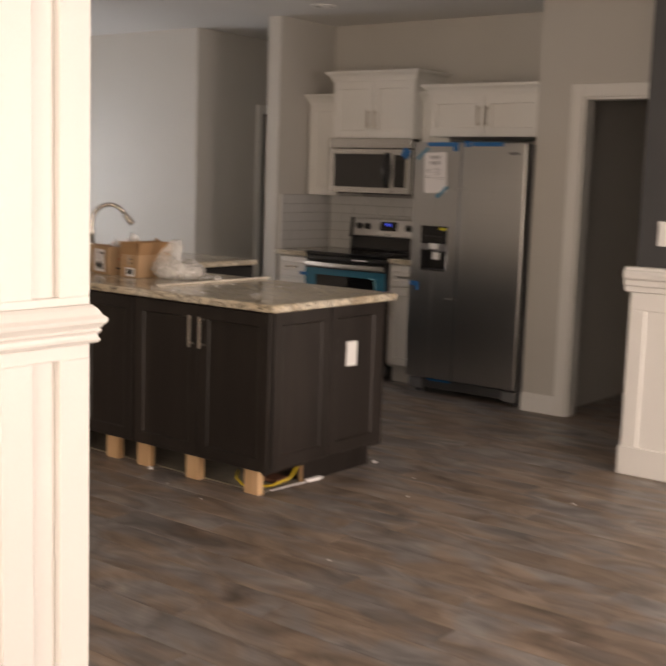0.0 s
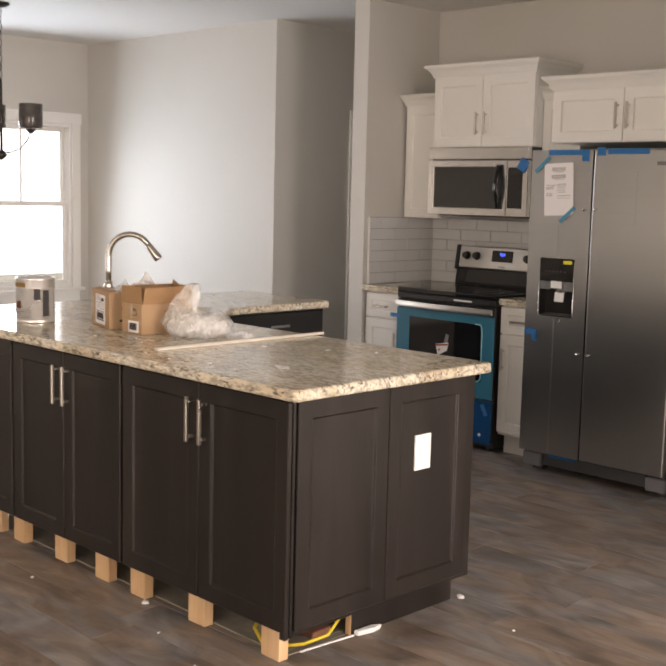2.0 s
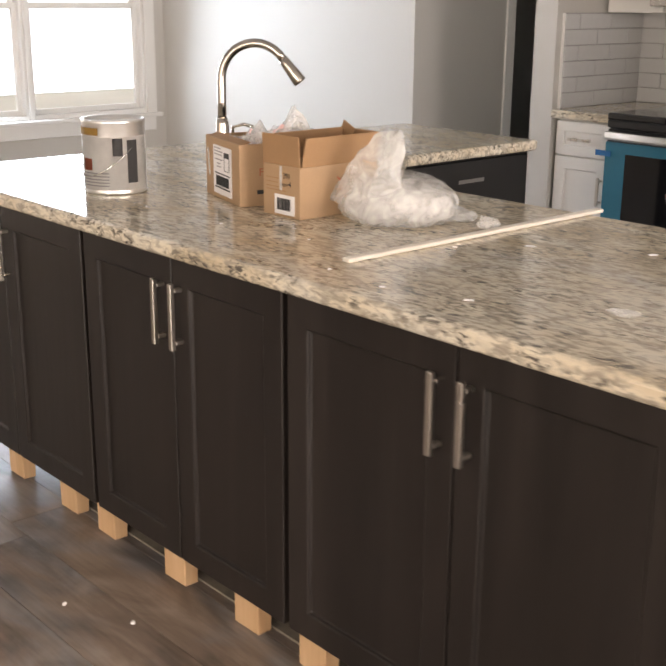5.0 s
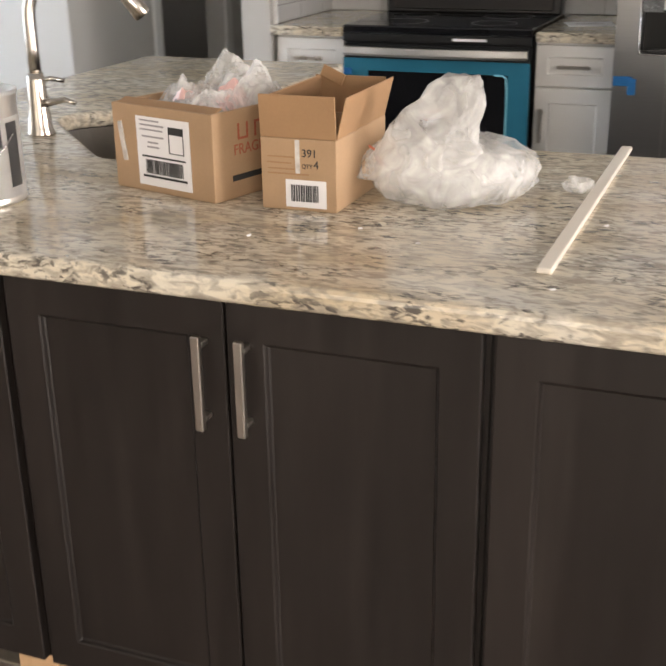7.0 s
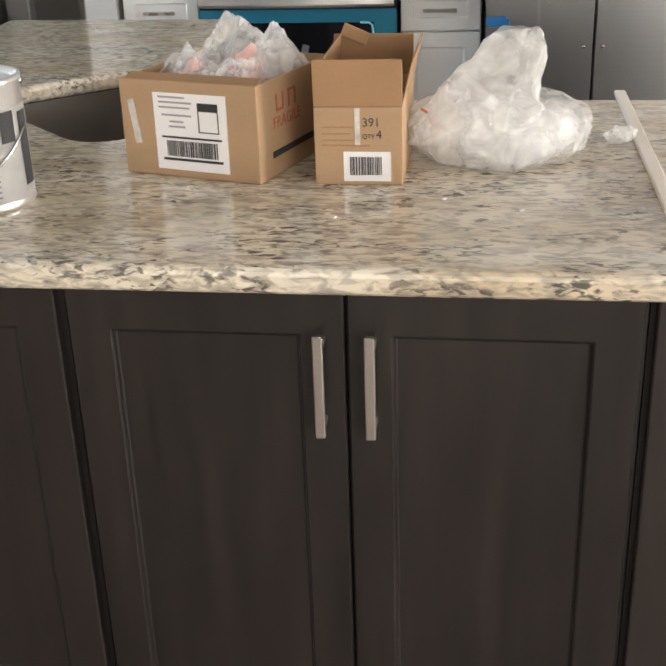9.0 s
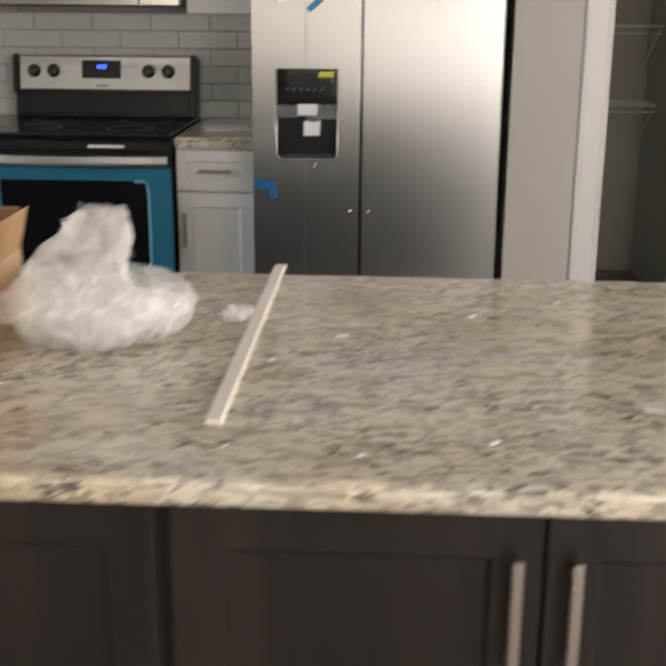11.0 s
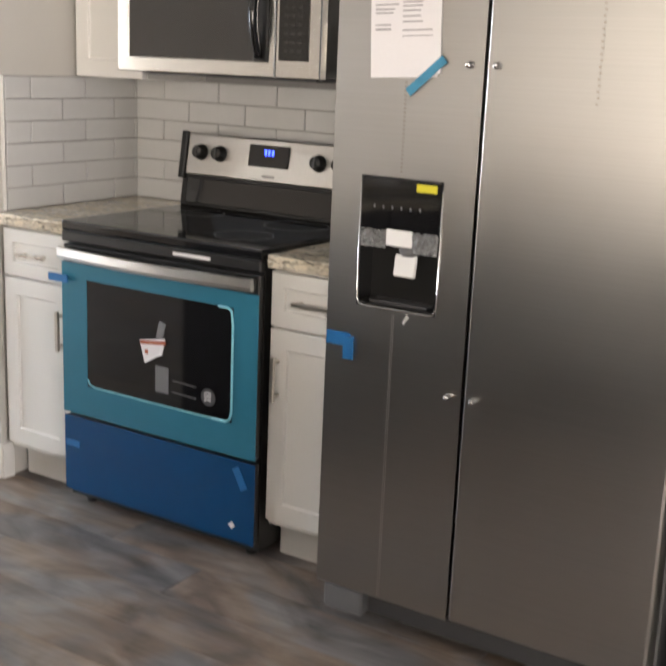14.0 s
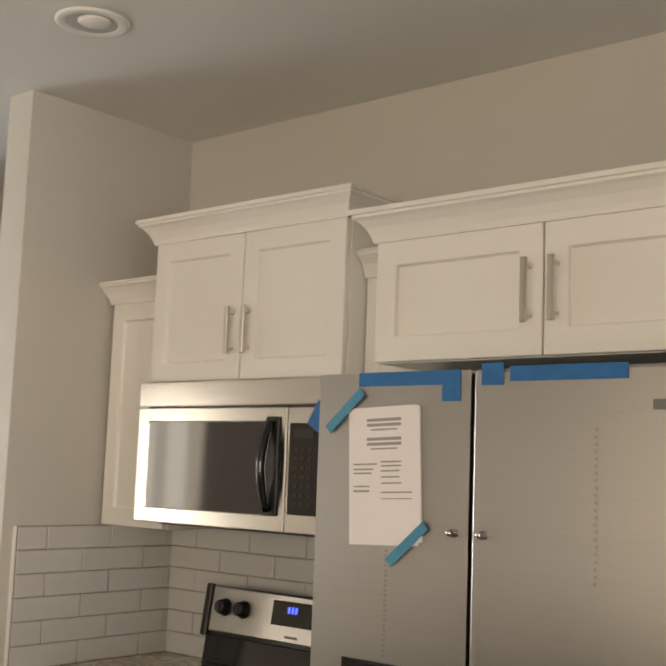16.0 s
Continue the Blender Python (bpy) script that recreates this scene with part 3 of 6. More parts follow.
prof = [(0, 0), (0.011, 0.003), (0.016, 0.013), (0.012, 0.022), (0.012, 0.032), (0.018, 0.044), (0.014, 0.050), (0.020, 0.062), (0.026, 0.072), (0.027, 0.086), (0.018, 0.098), (0.014, 0.110), (0.010, 0.120), (0.003, 0.130)]
rings = []
for o, z in prof:
    rings.append([bm.verts.new((cx, cy, 1.107 + 0.635 * z)) for cx, cy in ((PX0 - o, PY0 - o), (PX1 + o, PY0 - o), (PX1 + o, PY1 + o), (PX0 - o, PY1 + o))])
for ra, rb in zip(rings, rings[1:]):
    for k in range(4):
        bm.faces.new((ra[k], ra[(k + 1) % 4], rb[(k + 1) % 4], rb[k]))
bm.faces.new(rings[0][::-1])
bm.faces.new(rings[-1])
part("chair_rail", bm, TRIM, post)


# ---- windows ----
def window(name, y0, y1, z0, z1, grille):
    """A double-hung window in the wall at x = -3.88, seen from +x."""
    t = thing(name, (-3.94, (y0 + y1) / 2, z0), "white double-hung window with bright daylight outside", "window")
    t["kind"] = "structure"
    X = -3.88
    fr = part("window_frame", boxes((X - 0.12, X, y0, y0 + 0.02, z0, z1), (X - 0.12, X, y1 - 0.02, y1, z0, z1), (X - 0.12, X, y0 + 0.02, y1 - 0.02, z0, z0 + 0.03), (X - 0.12, X, y0 + 0.02, y1 - 0.02, z1 - 0.03, z1), bevel=0.002), TRIM, t)
    zm = (z0 + z1) / 2 + 0.02
    for sx, s0, s1 in ((X - 0.05, z0 + 0.03, zm + 0.02), (X - 0.085, zm - 0.02, z1 - 0.03)):
        p, q = y0 + 0.02, y1 - 0.02
        sash = part("sash", boxes((sx - 0.03, sx, p, p + 0.03, s0, s1), (sx - 0.03, sx, q - 0.03, q, s0, s1), (sx - 0.03, sx, p + 0.03, q - 0.03, s0, s0 + 0.035), (sx - 0.03, sx, p + 0.03, q - 0.03, s1 - 0.035, s1), bevel=0.002), TRIM, t)
        g = part("pane", boxes((sx - 0.018, sx - 0.012, p + 0.03, q - 0.03, s0 + 0.035, s1 - 0.035)), PANE, sash)
        g.visible_shadow = False
        if grille and s1 > zm + 0.1:
            part("grille_bar", boxes((sx - 0.011, sx - 0.003, (p + q) / 2 - 0.008, (p + q) / 2 + 0.008, s0 + 0.035, s1 - 0.035)), TRIM, sash)
    return t


window("window_1", -1.458, -0.593, 0.62, 2.02, True)
window("window_2", -2.35, -1.485, 0.62, 2.02, True)
wc = thing("window_trim", (-3.88, -1.47, 0.5), "white painted window casing and sill round the twin windows", "window trim")
wc["kind"] = "structure"
for a, b in ((-2.43, -2.35), (-1.485, -1.458), (-0.593, -0.513)):
    part("upright", boxes((-3.88, -3.864, a, b, 0.62, 2.02), bevel=0.003), TRIM, wc)
part("head", boxes((-3.88, -3.860, -2.44, -0.503, 2.02, 2.11), bevel=0.003), TRIM, wc)
part("sill", boxes((-3.88, -3.835, -2.46, -0.483, 0.594, 0.62), bevel=0.004), TRIM, wc)
part("apron", boxes((-3.88, -3.866, -2.42, -0.523, 0.50, 0.594), bevel=0.003), TRIM, wc)
door_glass = thing("door_1", (-3.94, -3.95, 0.06), "white framed glass patio door with narrow lights", "patio door")
door_glass["kind"] = "structure"
for a, b in ((-4.35, -4.27), (-3.96, -3.93), (-3.63, -3.55)):
    part("stile", boxes((-4.0, -3.88, a, b, 0.06, 2.05), bevel=0.003), TRIM, door_glass)
for a, b in ((-4.27, -3.96), (-3.93, -3.63)):
    for z0, z1 in ((0.06, 0.26), (1.96, 2.05)):
        part("rail", boxes((-3.99, -3.89, a, b, z0, z1), bevel=0.003), TRIM, door_glass)
# made-up door frames round the two front fill lamps, never in view
for x0 in (-1.4, 3.2):
    fill_frame = thing("window_3", (x0 + 2.0, -9.64, 0.1), "unseen white framed glass doors added round the front fill lamps", "glass door")
    fill_frame["kind"] = "structure"
    for a in (x0, x0 + 1.31, x0 + 2.62, x0 + 3.93):
        part("mullion", boxes((a, a + 0.07, -9.7, -9.58, 0.1, 2.5)), TRIM, fill_frame)
    for a in (x0 + 0.07, x0 + 1.38, x0 + 2.69):
        for z in (0.1, 2.44):
            part("rail", boxes((a, a + 1.24, -9.68, -9.60, z, z + 0.06)), TRIM, fill_frame)
door_liv = thing("door_2", (8.46, -3.6, 0.05), "white framed glass doors of the living room", "glass door")
door_liv["kind"] = "structure"
for a in (-5.0, -3.65, -2.3):
    part("stile", boxes((8.40, 8.52, a, a + 0.10, 0.05, 2.4)), TRIM, door_liv)

# ---- recessed lights and chandelier ----
can0 = thing("recessed_light", (0.275, -0.884, H), "white round recessed ceiling light, switched off", "ceiling light", "kitchen ceiling lights")
part("trim_ring", lathe([(0.098, H - 0.001), (0.098, H - 0.006), (0.090, H - 0.009), (0.068, H - 0.007), (0.064, H - 0.001)], 40, Matrix.Translation((0.275, -0.884, 0)), cap=False), TRIM, can0, smooth=True)
part("baffle", lathe([(0.066, H - 0.006), (0.058, H - 0.0045), (0.05, H - 0.004)], 40, Matrix.Translation((0.275, -0.884, 0)), cap=True), BAFFLE, can0)
part("lens", lathe([(0.045, H - 0.0065), (0.038, H - 0.012), (0.01, H - 0.015)], 32, Matrix.Translation((0.290, -0.889, 0))), LENS, can0, smooth=True)
for x, y in ((1.44, -0.95),):
    copy_thing(can0, pose(x, y, H))

CX, CY = -2.43, -2.03
ch = thing("chandelier", (CX, CY, H), "dark bronze chandelier with three smoked glass shades on a chain", "chandelier")
at = Matrix.Translation((CX, CY, 0))
part("canopy", lathe([(0.065, H - 0.001), (0.065, H - 0.012), (0.03, H - 0.03), (0.008, H - 0.035)], 28, at), BRONZE, ch, smooth=True)
for i in range(9):
    zc = H - 0.055 - i * 0.052
    ring = [(0.011 * math.cos(a), 0, zc + 0.026 * math.sin(a)) for a in [k * math.pi / 6 for k in range(13)]]
    part("chain_link", tube(ring, 0.003, 6, at @ Matrix.Rotation(radians(90 * (i % 2) + 30), 4, 'Z')), BRONZE, ch)
part("stem", tube([(0, 0, H - 0.50), (0, 0, H - 1.0)], 0.009, 12, at), BRONZE, ch, smooth=True)
part("finial", lathe([(0.002, H - 1.045), (0.02, H - 1.03), (0.042, H - 1.005), (0.018, H - 0.985), (0.009, H - 0.97)], 20, at), BRONZE, ch, smooth=True)
for a in (45, 165, 285):
    r = at @ Matrix.Rotation(radians(a), 4, 'Z')
    arm = part("arm", tube([(0.0, 0, H - 0.985), (0.06, 0, H - 0.99), (0.13, 0, H - 0.96), (0.18, 0, H - 0.90), (0.20, 0, H - 0.83)], 0.005, 8, r), BRONZE, ch, smooth=True)
    part("cup", lathe([(0.008, H - 0.86), (0.028, H - 0.845), (0.034, H - 0.83), (0.01, H - 0.825)], 18, r @ Matrix.Translation((0.20, 0, 0))), BRONZE, arm, smooth=True)
    part("shade", lathe([(0.074, H - 0.82), (0.078, H - 0.81), (0.078, H - 0.665), (0.074, H - 0.66), (0.072, H - 0.665), (0.072, H - 0.81)], 28, r @ Matrix.Translation((0.20, 0, 0)), cap=False), SMOKEGLASS, arm, "smoked glass drum shade", smooth=True)


# ---- cabinets ----
def pull(x, z0, z1, y, m=None, horizontal=False):
    """A square bar pull on two feet, standing off a face at y."""
    d = 0.0135
    if horizontal:
        a, b, z = x
        bm = boxes((a, b, y - 0.032, y - 0.021, z0 - d / 2, z0 + d / 2), (a + 0.014, a + 0.023, y - 0.021, y, z0 - d / 2, z0 + d / 2), (b - 0.023, b - 0.014, y - 0.021, y, z0 - d / 2, z0 + d / 2), bevel=0.0015)
    else:
        bm = boxes((x - d / 2, x + d / 2, y - 0.032, y - 0.021, z0, z1), (x - d / 2, x + d / 2, y - 0.021, y, z0 + 0.012, z0 + 0.021), (x - d / 2, x + d / 2, y - 0.021, y, z1 - 0.021, z1 - 0.012), bevel=0.0015)
    if m:
        bm.transform(m)
    return bm


def shaker(x0, x1, z0, z1, y, w=0.057, m=None, t=0.020, deep=0.009, slope=0.0015):
    """A shaker front facing -y: stiles, rails and a recessed panel."""
    bm = bmesh.new()

    def ring(o, yy):
        return [bm.verts.new(p) for p in ((x0 + o, yy, z0 + o), (x1 - o, yy, z0 + o), (x1 - o, yy, z1 - o), (x0 + o, yy, z1 - o))]
    back, front, inner, floor_ring = ring(0, y + t), ring(0, y), ring(w, y), ring(w + slope, y + deep)
    for ra, rb in ((back, front), (front, inner), (inner, floor_ring)):
        for k in range(4):
            bm.faces.new((ra[k], ra[(k + 1) % 4], rb[(k + 1) % 4], rb[k]))
    bm.faces.new(floor_ring)
    bm.faces.new(back[::-1])
    bmesh.ops.recalc_face_normals(bm, faces=bm.faces[:])
    bmesh.ops.bevel(bm, geom=[e for e in bm.edges if e.calc_face_angle(0) > 0.5], offset=0.0022, segments=1, affect='EDGES')
    if m:
        bm.transform(m)
    return bm


def crown(t, x0, x1, y0, y1, z, mat, left=True, right=True, out=0.05, high=0.075):
    """A cove crown on a cabinet's top, mitred at free ends."""
    bm = bmesh.new()
    prof = [(0.0, 0.0), (0.006, 0.0), (0.010, 0.014), (0.020, 0.034), (0.034, 0.050), (0.044, 0.056), (0.044, 0.062), (out, 0.064), (out, high), (0.0, high)]
    rings = []
    for o, dz in prof:
        a, b = (x0 - o if left else x0), (x1 + o if right else x1)
        rings.append([bm.verts.new(p) for p in ((a, y1, z + dz), (a, y0 - o, z + dz), (b, y0 - o, z + dz), (b, y1, z + dz))])
    for ra, rb in zip(rings, rings[1:]):
        for k in range(3):
            bm.faces.new((ra[k], ra[k + 1], rb[k + 1], rb[k]))
    bm.faces.new(rings[-1])
    bm.faces.new(rings[0][::-1])
    for k in (0, 3):
        try:
            bm.faces.new([r[k] for r in rings])
        except ValueError:
            pass
    return part("crown_moulding", bm, mat, t)


def upper_cabinet(label, x0, x1, y0, z0, z1, doors, handle_z=None, left=True, right=True, high=0.075, handle_side=None):
    t = thing("wall_cabinet", ((x0 + x1) / 2, 0.03, z0), label, "kitchen cabinet", "white wall cabinets")
    part("body", boxes((x0, x1, y0 + 0.021, 0.029, z0, z1), bevel=0.001), WHITECAB, t)
    w = (x1 - x0) / doors
    for i in range(doors):
        a, b = x0 + i * w + 0.002, x0 + (i + 1) * w - 0.002
        d = part("door", shaker(a, b, z0 + 0.002, z1 - 0.012, y0), WHITECAB, t)
        if handle_z:
            side = handle_side or ('R' if (doors == 2 and i == 0) else 'L')
            hx = b - 0.03 if side == 'R' else a + 0.03
            part("handle", pull(hx, handle_z[0], handle_z[1], y0), NICKEL, d, "satin nickel bar handle", smooth=False)
    crown(t, x0, x1, y0, 0.0285, z1 - 0.012, WHITECAB, left, right, high=high)
    return t


upper_cabinet("white shaker wall cabinet with crown above the microwave", 0.0, 0.76, -0.385, 1.788, 2.225, 2, (1.862, 1.998))
upper_cabinet("narrow white shaker wall cabinet beside the stub wall", -0.303, -0.003, -0.30, 1.345, 2.072, 1, None, True, False, high=0.07)
upper_cabinet("narrow white shaker wall cabinet beside the refrigerator", 0.763, 1.029, -0.30, 1.345, 2.072, 1, (1.40, 1.53), False, False, high=0.07, handle_side='L')
upper_cabinet("deep white shaker wall cabinet with crown above the refrigerator", 1.032, 1.912, -0.60, 1.792, 2.085, 2, (1.862, 1.998), True, False)


solid("cabinet_filler", boxes((1.914, 1.980, -0.585, 0.029, 1.792, 2.16), bevel=0.001), WHITECAB, (1.94, -0.3, 1.792), "white filler strip beside the cabinet above the refrigerator", "cabinet filler")


def base_cabinet(label, x0, x1, y0, handle_left):
    t = thing("base_cabinet", ((x0 + x1) / 2, -0.3, 0), label, "kitchen cabinet", "white base cabinets")
    part("body", boxes((x0, x1, y0 + 0.021, 0.029, 0.115, 0.876), bevel=0.001), WHITECAB, t)
    part("toe_kick", boxes((x0 + 0.001, x1 - 0.001, y0 + 0.085, y0 + 0.10, 0, 0.115)), WHITECAB, t)
    d = part("drawer_front", shaker(x0 + 0.003, x1 - 0.003, 0.712, 0.866, y0, 0.045), WHITECAB, t)
    xc = (x0 + x1) / 2
    part("handle", pull((xc - 0.062, xc + 0.062, 0), 0.788, 0.788, y0, horizontal=True), NICKEL, d, "satin nickel bar handle")
    d = part("door", shaker(x0 + 0.003, x1 - 0.003, 0.135, 0.705, y0), WHITECAB, t)
    hx = x0 + 0.032 if handle_left else x1 - 0.032
    part("handle", pull(hx, 0.50, 0.63, y0), NICKEL, d, "satin nickel bar handle")
    return t


base_cabinet("white shaker base cabinet with drawer beside the stub wall", -0.305, -0.004, -0.635, False)
base_cabinet("white shaker base cabinet with drawer beside the refrigerator", 0.766, 1.066, -0.635, True)


def counter_slab(poly, hole, z0, z1, bevel=0.008):
    """A stone slab with rounded edges and, if given, a hole."""
    bm = bmesh.new()
    for loop in ([poly] + ([hole] if hole else [])):
        vs = [bm.verts.new((x, y, z1)) for x, y in loop]
        for a, b in zip(vs, vs[1:] + vs[:1]):
            bm.edges.new((a, b))
    bmesh.ops.triangle_fill(bm, edges=bm.edges[:], use_beauty=True, use_dissolve=False, normal=(0, 0, 1))
    low = bmesh.ops.extrude_face_region(bm, geom=bm.faces[:])
    bmesh.ops.translate(bm, vec=(0, 0, z0 - z1), verts=[v for v in low["geom"] if isinstance(v, bmesh.types.BMVert)])
    bmesh.ops.recalc_face_normals(bm, faces=bm.faces[:])
    sharp = [e for e in bm.edges if len(e.link_faces) == 2 and abs(e.verts[0].co.z - e.verts[1].co.z) < 1e-6 and e.calc_face_angle(0) > 1.2]
    bmesh.ops.bevel(bm, geom=sharp, offset=bevel, segments=3, affect='EDGES', profile=0.5)
    return bm


def rounded(poly, r, n=5):
    """Rounds a polygon's corners."""
    out = []
    k = len(poly)
    for i in range(k):
        p, a, b = Vector(poly[i]), Vector(poly[i - 1]), Vector(poly[(i + 1) % k])
        u, v = (a - p).normalized(), (b - p).normalized()
        d = min(r, (a - p).length * 0.45, (b - p).length * 0.45)
        for j in range(n + 1):
            s = j / n
            out.append(tuple((p + u * d) * (1 - s) ** 2 + 2 * s * (1 - s) * p + (p + v * d) * s * s))
    return out


solid("countertop", counter_slab(rounded([(-0.323, -0.66), (-0.006, -0.66), (-0.006, 0.028), (-0.323, 0.028)], 0.008), None, 0.8765, 0.914, 0.006), GRANITE, (-0.16, -0.3, 0.8765), "speckled beige granite countertop on the white cabinet", "countertop", "perimeter countertops")
solid("countertop", counter_slab(rounded([(0.768, -0.66), (1.07, -0.66), (1.07, 0.028), (0.768, 0.028)], 0.008), None, 0.8765, 0.914, 0.006), GRANITE, (0.92, -0.3, 0.8765), "speckled beige granite countertop beside the refrigerator", "countertop", "perimeter countertops")
leaflet = thing("leaflet", (0.93, -0.36, 0.9145), "folded white instruction leaflet lying on the granite", "leaflet")
part("sheet", boxes((-0.09, 0.09, -0.07, 0.07, 0.9145, 0.918), m=Matrix.Translation((0.92, -0.36, 0)) @ Matrix.Rotation(0.3, 4, 'Z')), PAPER, leaflet)
part("print_bar", boxes((-0.06, 0.05, -0.01, 0.0, 0.918, 0.9185), m=Matrix.Translation((0.92, -0.36, 0)) @ Matrix.Rotation(0.3, 4, 'Z')), INK, leaflet)


# ---- the peninsula ----
IY = -3.60
ISLE_Z = 0.135


def island_unit(label, x0, x1):
    t = thing("island_cabinet", ((x0 + x1) / 2, -3.3, ISLE_Z), label, "kitchen cabinet", "dark island cabinets")
    part("body", boxes((x0 + 0.001, x1 - 0.001, IY + 0.021, -2.98, ISLE_Z, 0.875)), ESPRESSO, t)
    xm = (x0 + x1) / 2
    for a, b, hx in ((x0 + 0.008, xm - 0.002, xm - 0.034), (xm + 0.002, x1 - 0.008, xm + 0.034)):
        d = part("door", shaker(a, b, ISLE_Z + 0.004, 0.866, IY, 0.06, slope=0.0035), ESPRESSO, t)
        part("handle", pull(hx, 0.668, 0.818, IY), NICKEL, d, "satin nickel bar handle")
    return t


island_unit("dark espresso two-door cabinet at the end of the peninsula", 1.32, 2.215)
island_unit("dark espresso two-door cabinet in the middle of the peninsula", 0.545, 1.32)
island_unit("dark espresso two-door cabinet below the paint can", -0.32, 0.545)
back = thing("island_back_cabinet", (1.4, -2.86, 0), "dark espresso cabinets on the kitchen side of the peninsula", "kitchen cabinet")
part("body", boxes((0.75, 2.215, -2.979, -2.72, ISLE_Z, 0.875)), ESPRESSO, back)
part("toe_kick", boxes((0.75, 2.075, -2.82, -2.80, 0, ISLE_Z)), ESPRESSO, back)
corner = thing("corner_sink_cabinet", (0.2, -2.6, 0), "dark espresso corner cabinet below the sink", "kitchen cabinet")
part("body", prism([(-0.32, -2.978), (0.748, -2.978), (0.748, -2.70), (0.40, -2.352), (-0.32, -2.352)], 0.10, 0.66), ESPRESSO, corner)
part("front_rail", prism([(0.748, -2.70), (0.40, -2.352), (0.383, -2.369), (0.731, -2.717)], 0.66, 0.875), ESPRESSO, corner)
part("side_rail", boxes((-0.32, -0.30, -2.978, -2.352, 0.66, 0.875)), ESPRESSO, corner)
leg = thing("dishwasher", (0.03, -1.98, 0), "black dishwasher built into the peninsula's short leg", "dishwasher")
part("body", boxes((-0.32, 0.33, -2.35, -1.64, 0.0, 0.874)), BLACK, leg)
part("door", boxes((0.331, 0.352, -2.33, -1.66, 0.11, 0.868), bevel=0.004), BLACK, leg)
part("badge", boxes((0.3525, 0.354, -2.03, -1.90, 0.79, 0.803)), STEEL, leg, "small bright metal name strip")

# end panels, corner post and toe boards, facing +x
endp = thing("island_end_panel", (2.225, -3.17, 0), "dark espresso shaker end panel of the peninsula", "cabinet panel")
rot = Matrix.Translation((2.235, 0, 0)) @ Matrix.Rotation(radians(90), 4, 'Z')
part("panel", shaker(-3.589, -3.187, 0.155, 0.872, 0.0, 0.058, rot, slope=0.0035), ESPRESSO, endp)
part("panel", shaker(-3.183, -2.775, 0.155, 0.872, 0.0, 0.058, rot, slope=0.0035), ESPRESSO, endp)
for x1, y0, y1 in ((2.2405, -3.636, -3.620), (2.222, -3.6195, -3.612), (2.236, -3.6115, -3.600), (2.222, -3.5995, -3.590)):
    part("corner_strip", boxes((2.2155, x1, y0, y1, 0.14, 0.874), bevel=0.002), ESPRESSO, endp)
part("toe_board", boxes((2.079, 2.105, -3.204, -2.675, 0.0, 0.154)), ESPRESSO, endp)
part("cut_edge", boxes((2.080, 2.104, -3.2065, -3.2042, 0.001, 0.153)), PINE, endp, "raw cut end of the toe board")
part("toe_return", boxes((2.04, 2.078, -2.705, -2.675, 0.0, 0.154)), ESPRESSO, endp)
outlet = thing("outlet_cover", (2.2275, -3.01, 0.575), "white blank outlet cover plate on the dark end panel", "outlet")
part("plate", boxes((2.2262, 2.2345, -3.052, -2.972, 0.574, 0.695), bevel=0.002), WHITEPLASTIC, outlet)
part("device", boxes((2.2345, 2.237, -3.030, -2.994, 0.597, 0.672), bevel=0.001), WHITEPLASTIC, outlet)
part("screw", lathe([(0.003, 0), (0.003, 0.001)], 10, Matrix.Translation((2.2345, -3.012, 0.684)) @ Matrix.Rotation(radians(90), 4, 'Y')), CHROME, outlet)

# subfloor strip, blocks, cable and rubble below the cabinets
solid("subfloor_patch", boxes((0.12, 2.06, -3.485, -2.85, 0.0005, 0.006), (2.0605, 2.088, -3.50, -3.215, 0.0005, 0.005)), SLAB, (1.2, -3.2, 0.0005), "dusty bare subfloor below the peninsula", "subfloor")
block0 = solid("wood_block", boxes((-0.045, 0.045, -0.02, 0.02, 0, 0.134), bevel=0.002), PINE, (0, 0, 0), "raw pine stud block propping the peninsula cabinets", "wood block", "blocks below the peninsula")
spots = [(-0.06, 0.0), (0.26, 0.01), (0.466, -0.01), (0.796, 0.012), (1.09, 0.0), (1.325, -0.008), (1.675, 0.01), (2.06, -0.01)]
block0.location, block0.rotation_euler = (spots[0][0], -3.512, 0.0005), (0, 0, spots[0][1])
for x, a in spots[1:]:
    copy_thing(block0, Matrix.Translation((x, -3.512, 0.0005)) @ Matrix.Rotation(a, 4, 'Z') @ Matrix.Diagonal((1, 1, 1.0, 1)))
pts = [(1.86, -3.40, 0.05), (1.90, -3.46, 0.035), (1.97, -3.49, 0.02), (2.04, -3.47, 0.018), (2.10, -3.42, 0.03), (2.15, -3.36, 0.06), (2.13, -3.28, 0.10), (2.05, -3.22, 0.13)]
solid("electric_cable", tube(pts, 0.006, 8), YELLOWCABLE, (1.86, -3.40, 0.006), "yellow sheathed electric cable below the cabinets", "cable", smooth=True)
junk = random.Random(4)
solid("drywall_scrap", prism([(2.090, -3.43), (2.098, -3.30), (2.109, -3.20), (2.117, -3.20), (2.107, -3.30), (2.097, -3.43)], 0.0015, 0.006), PAPER, (2.1, -3.32, 0.0015), "thin white strip of torn paper on the floor", "paper scrap")
solid("crumpled_paper", prism([(2.108, -3.196), (2.130, -3.192), (2.141, -3.120), (2.131, -3.080), (2.110, -3.115)], 0.0015, 0.020, bevel=0.005), PAPER, (2.122, -3.14, 0.0015), "small crumpled white paper on the floor", "paper scrap")
solid("brick_scrap", boxes((1.93, 2.055, -3.335, -3.245, 0.0065, 0.030), bevel=0.004), REDWOOD, (1.99, -3.29, 0.0065), "reddish brown wood offcut lying below the cabinets", "wood offcut")
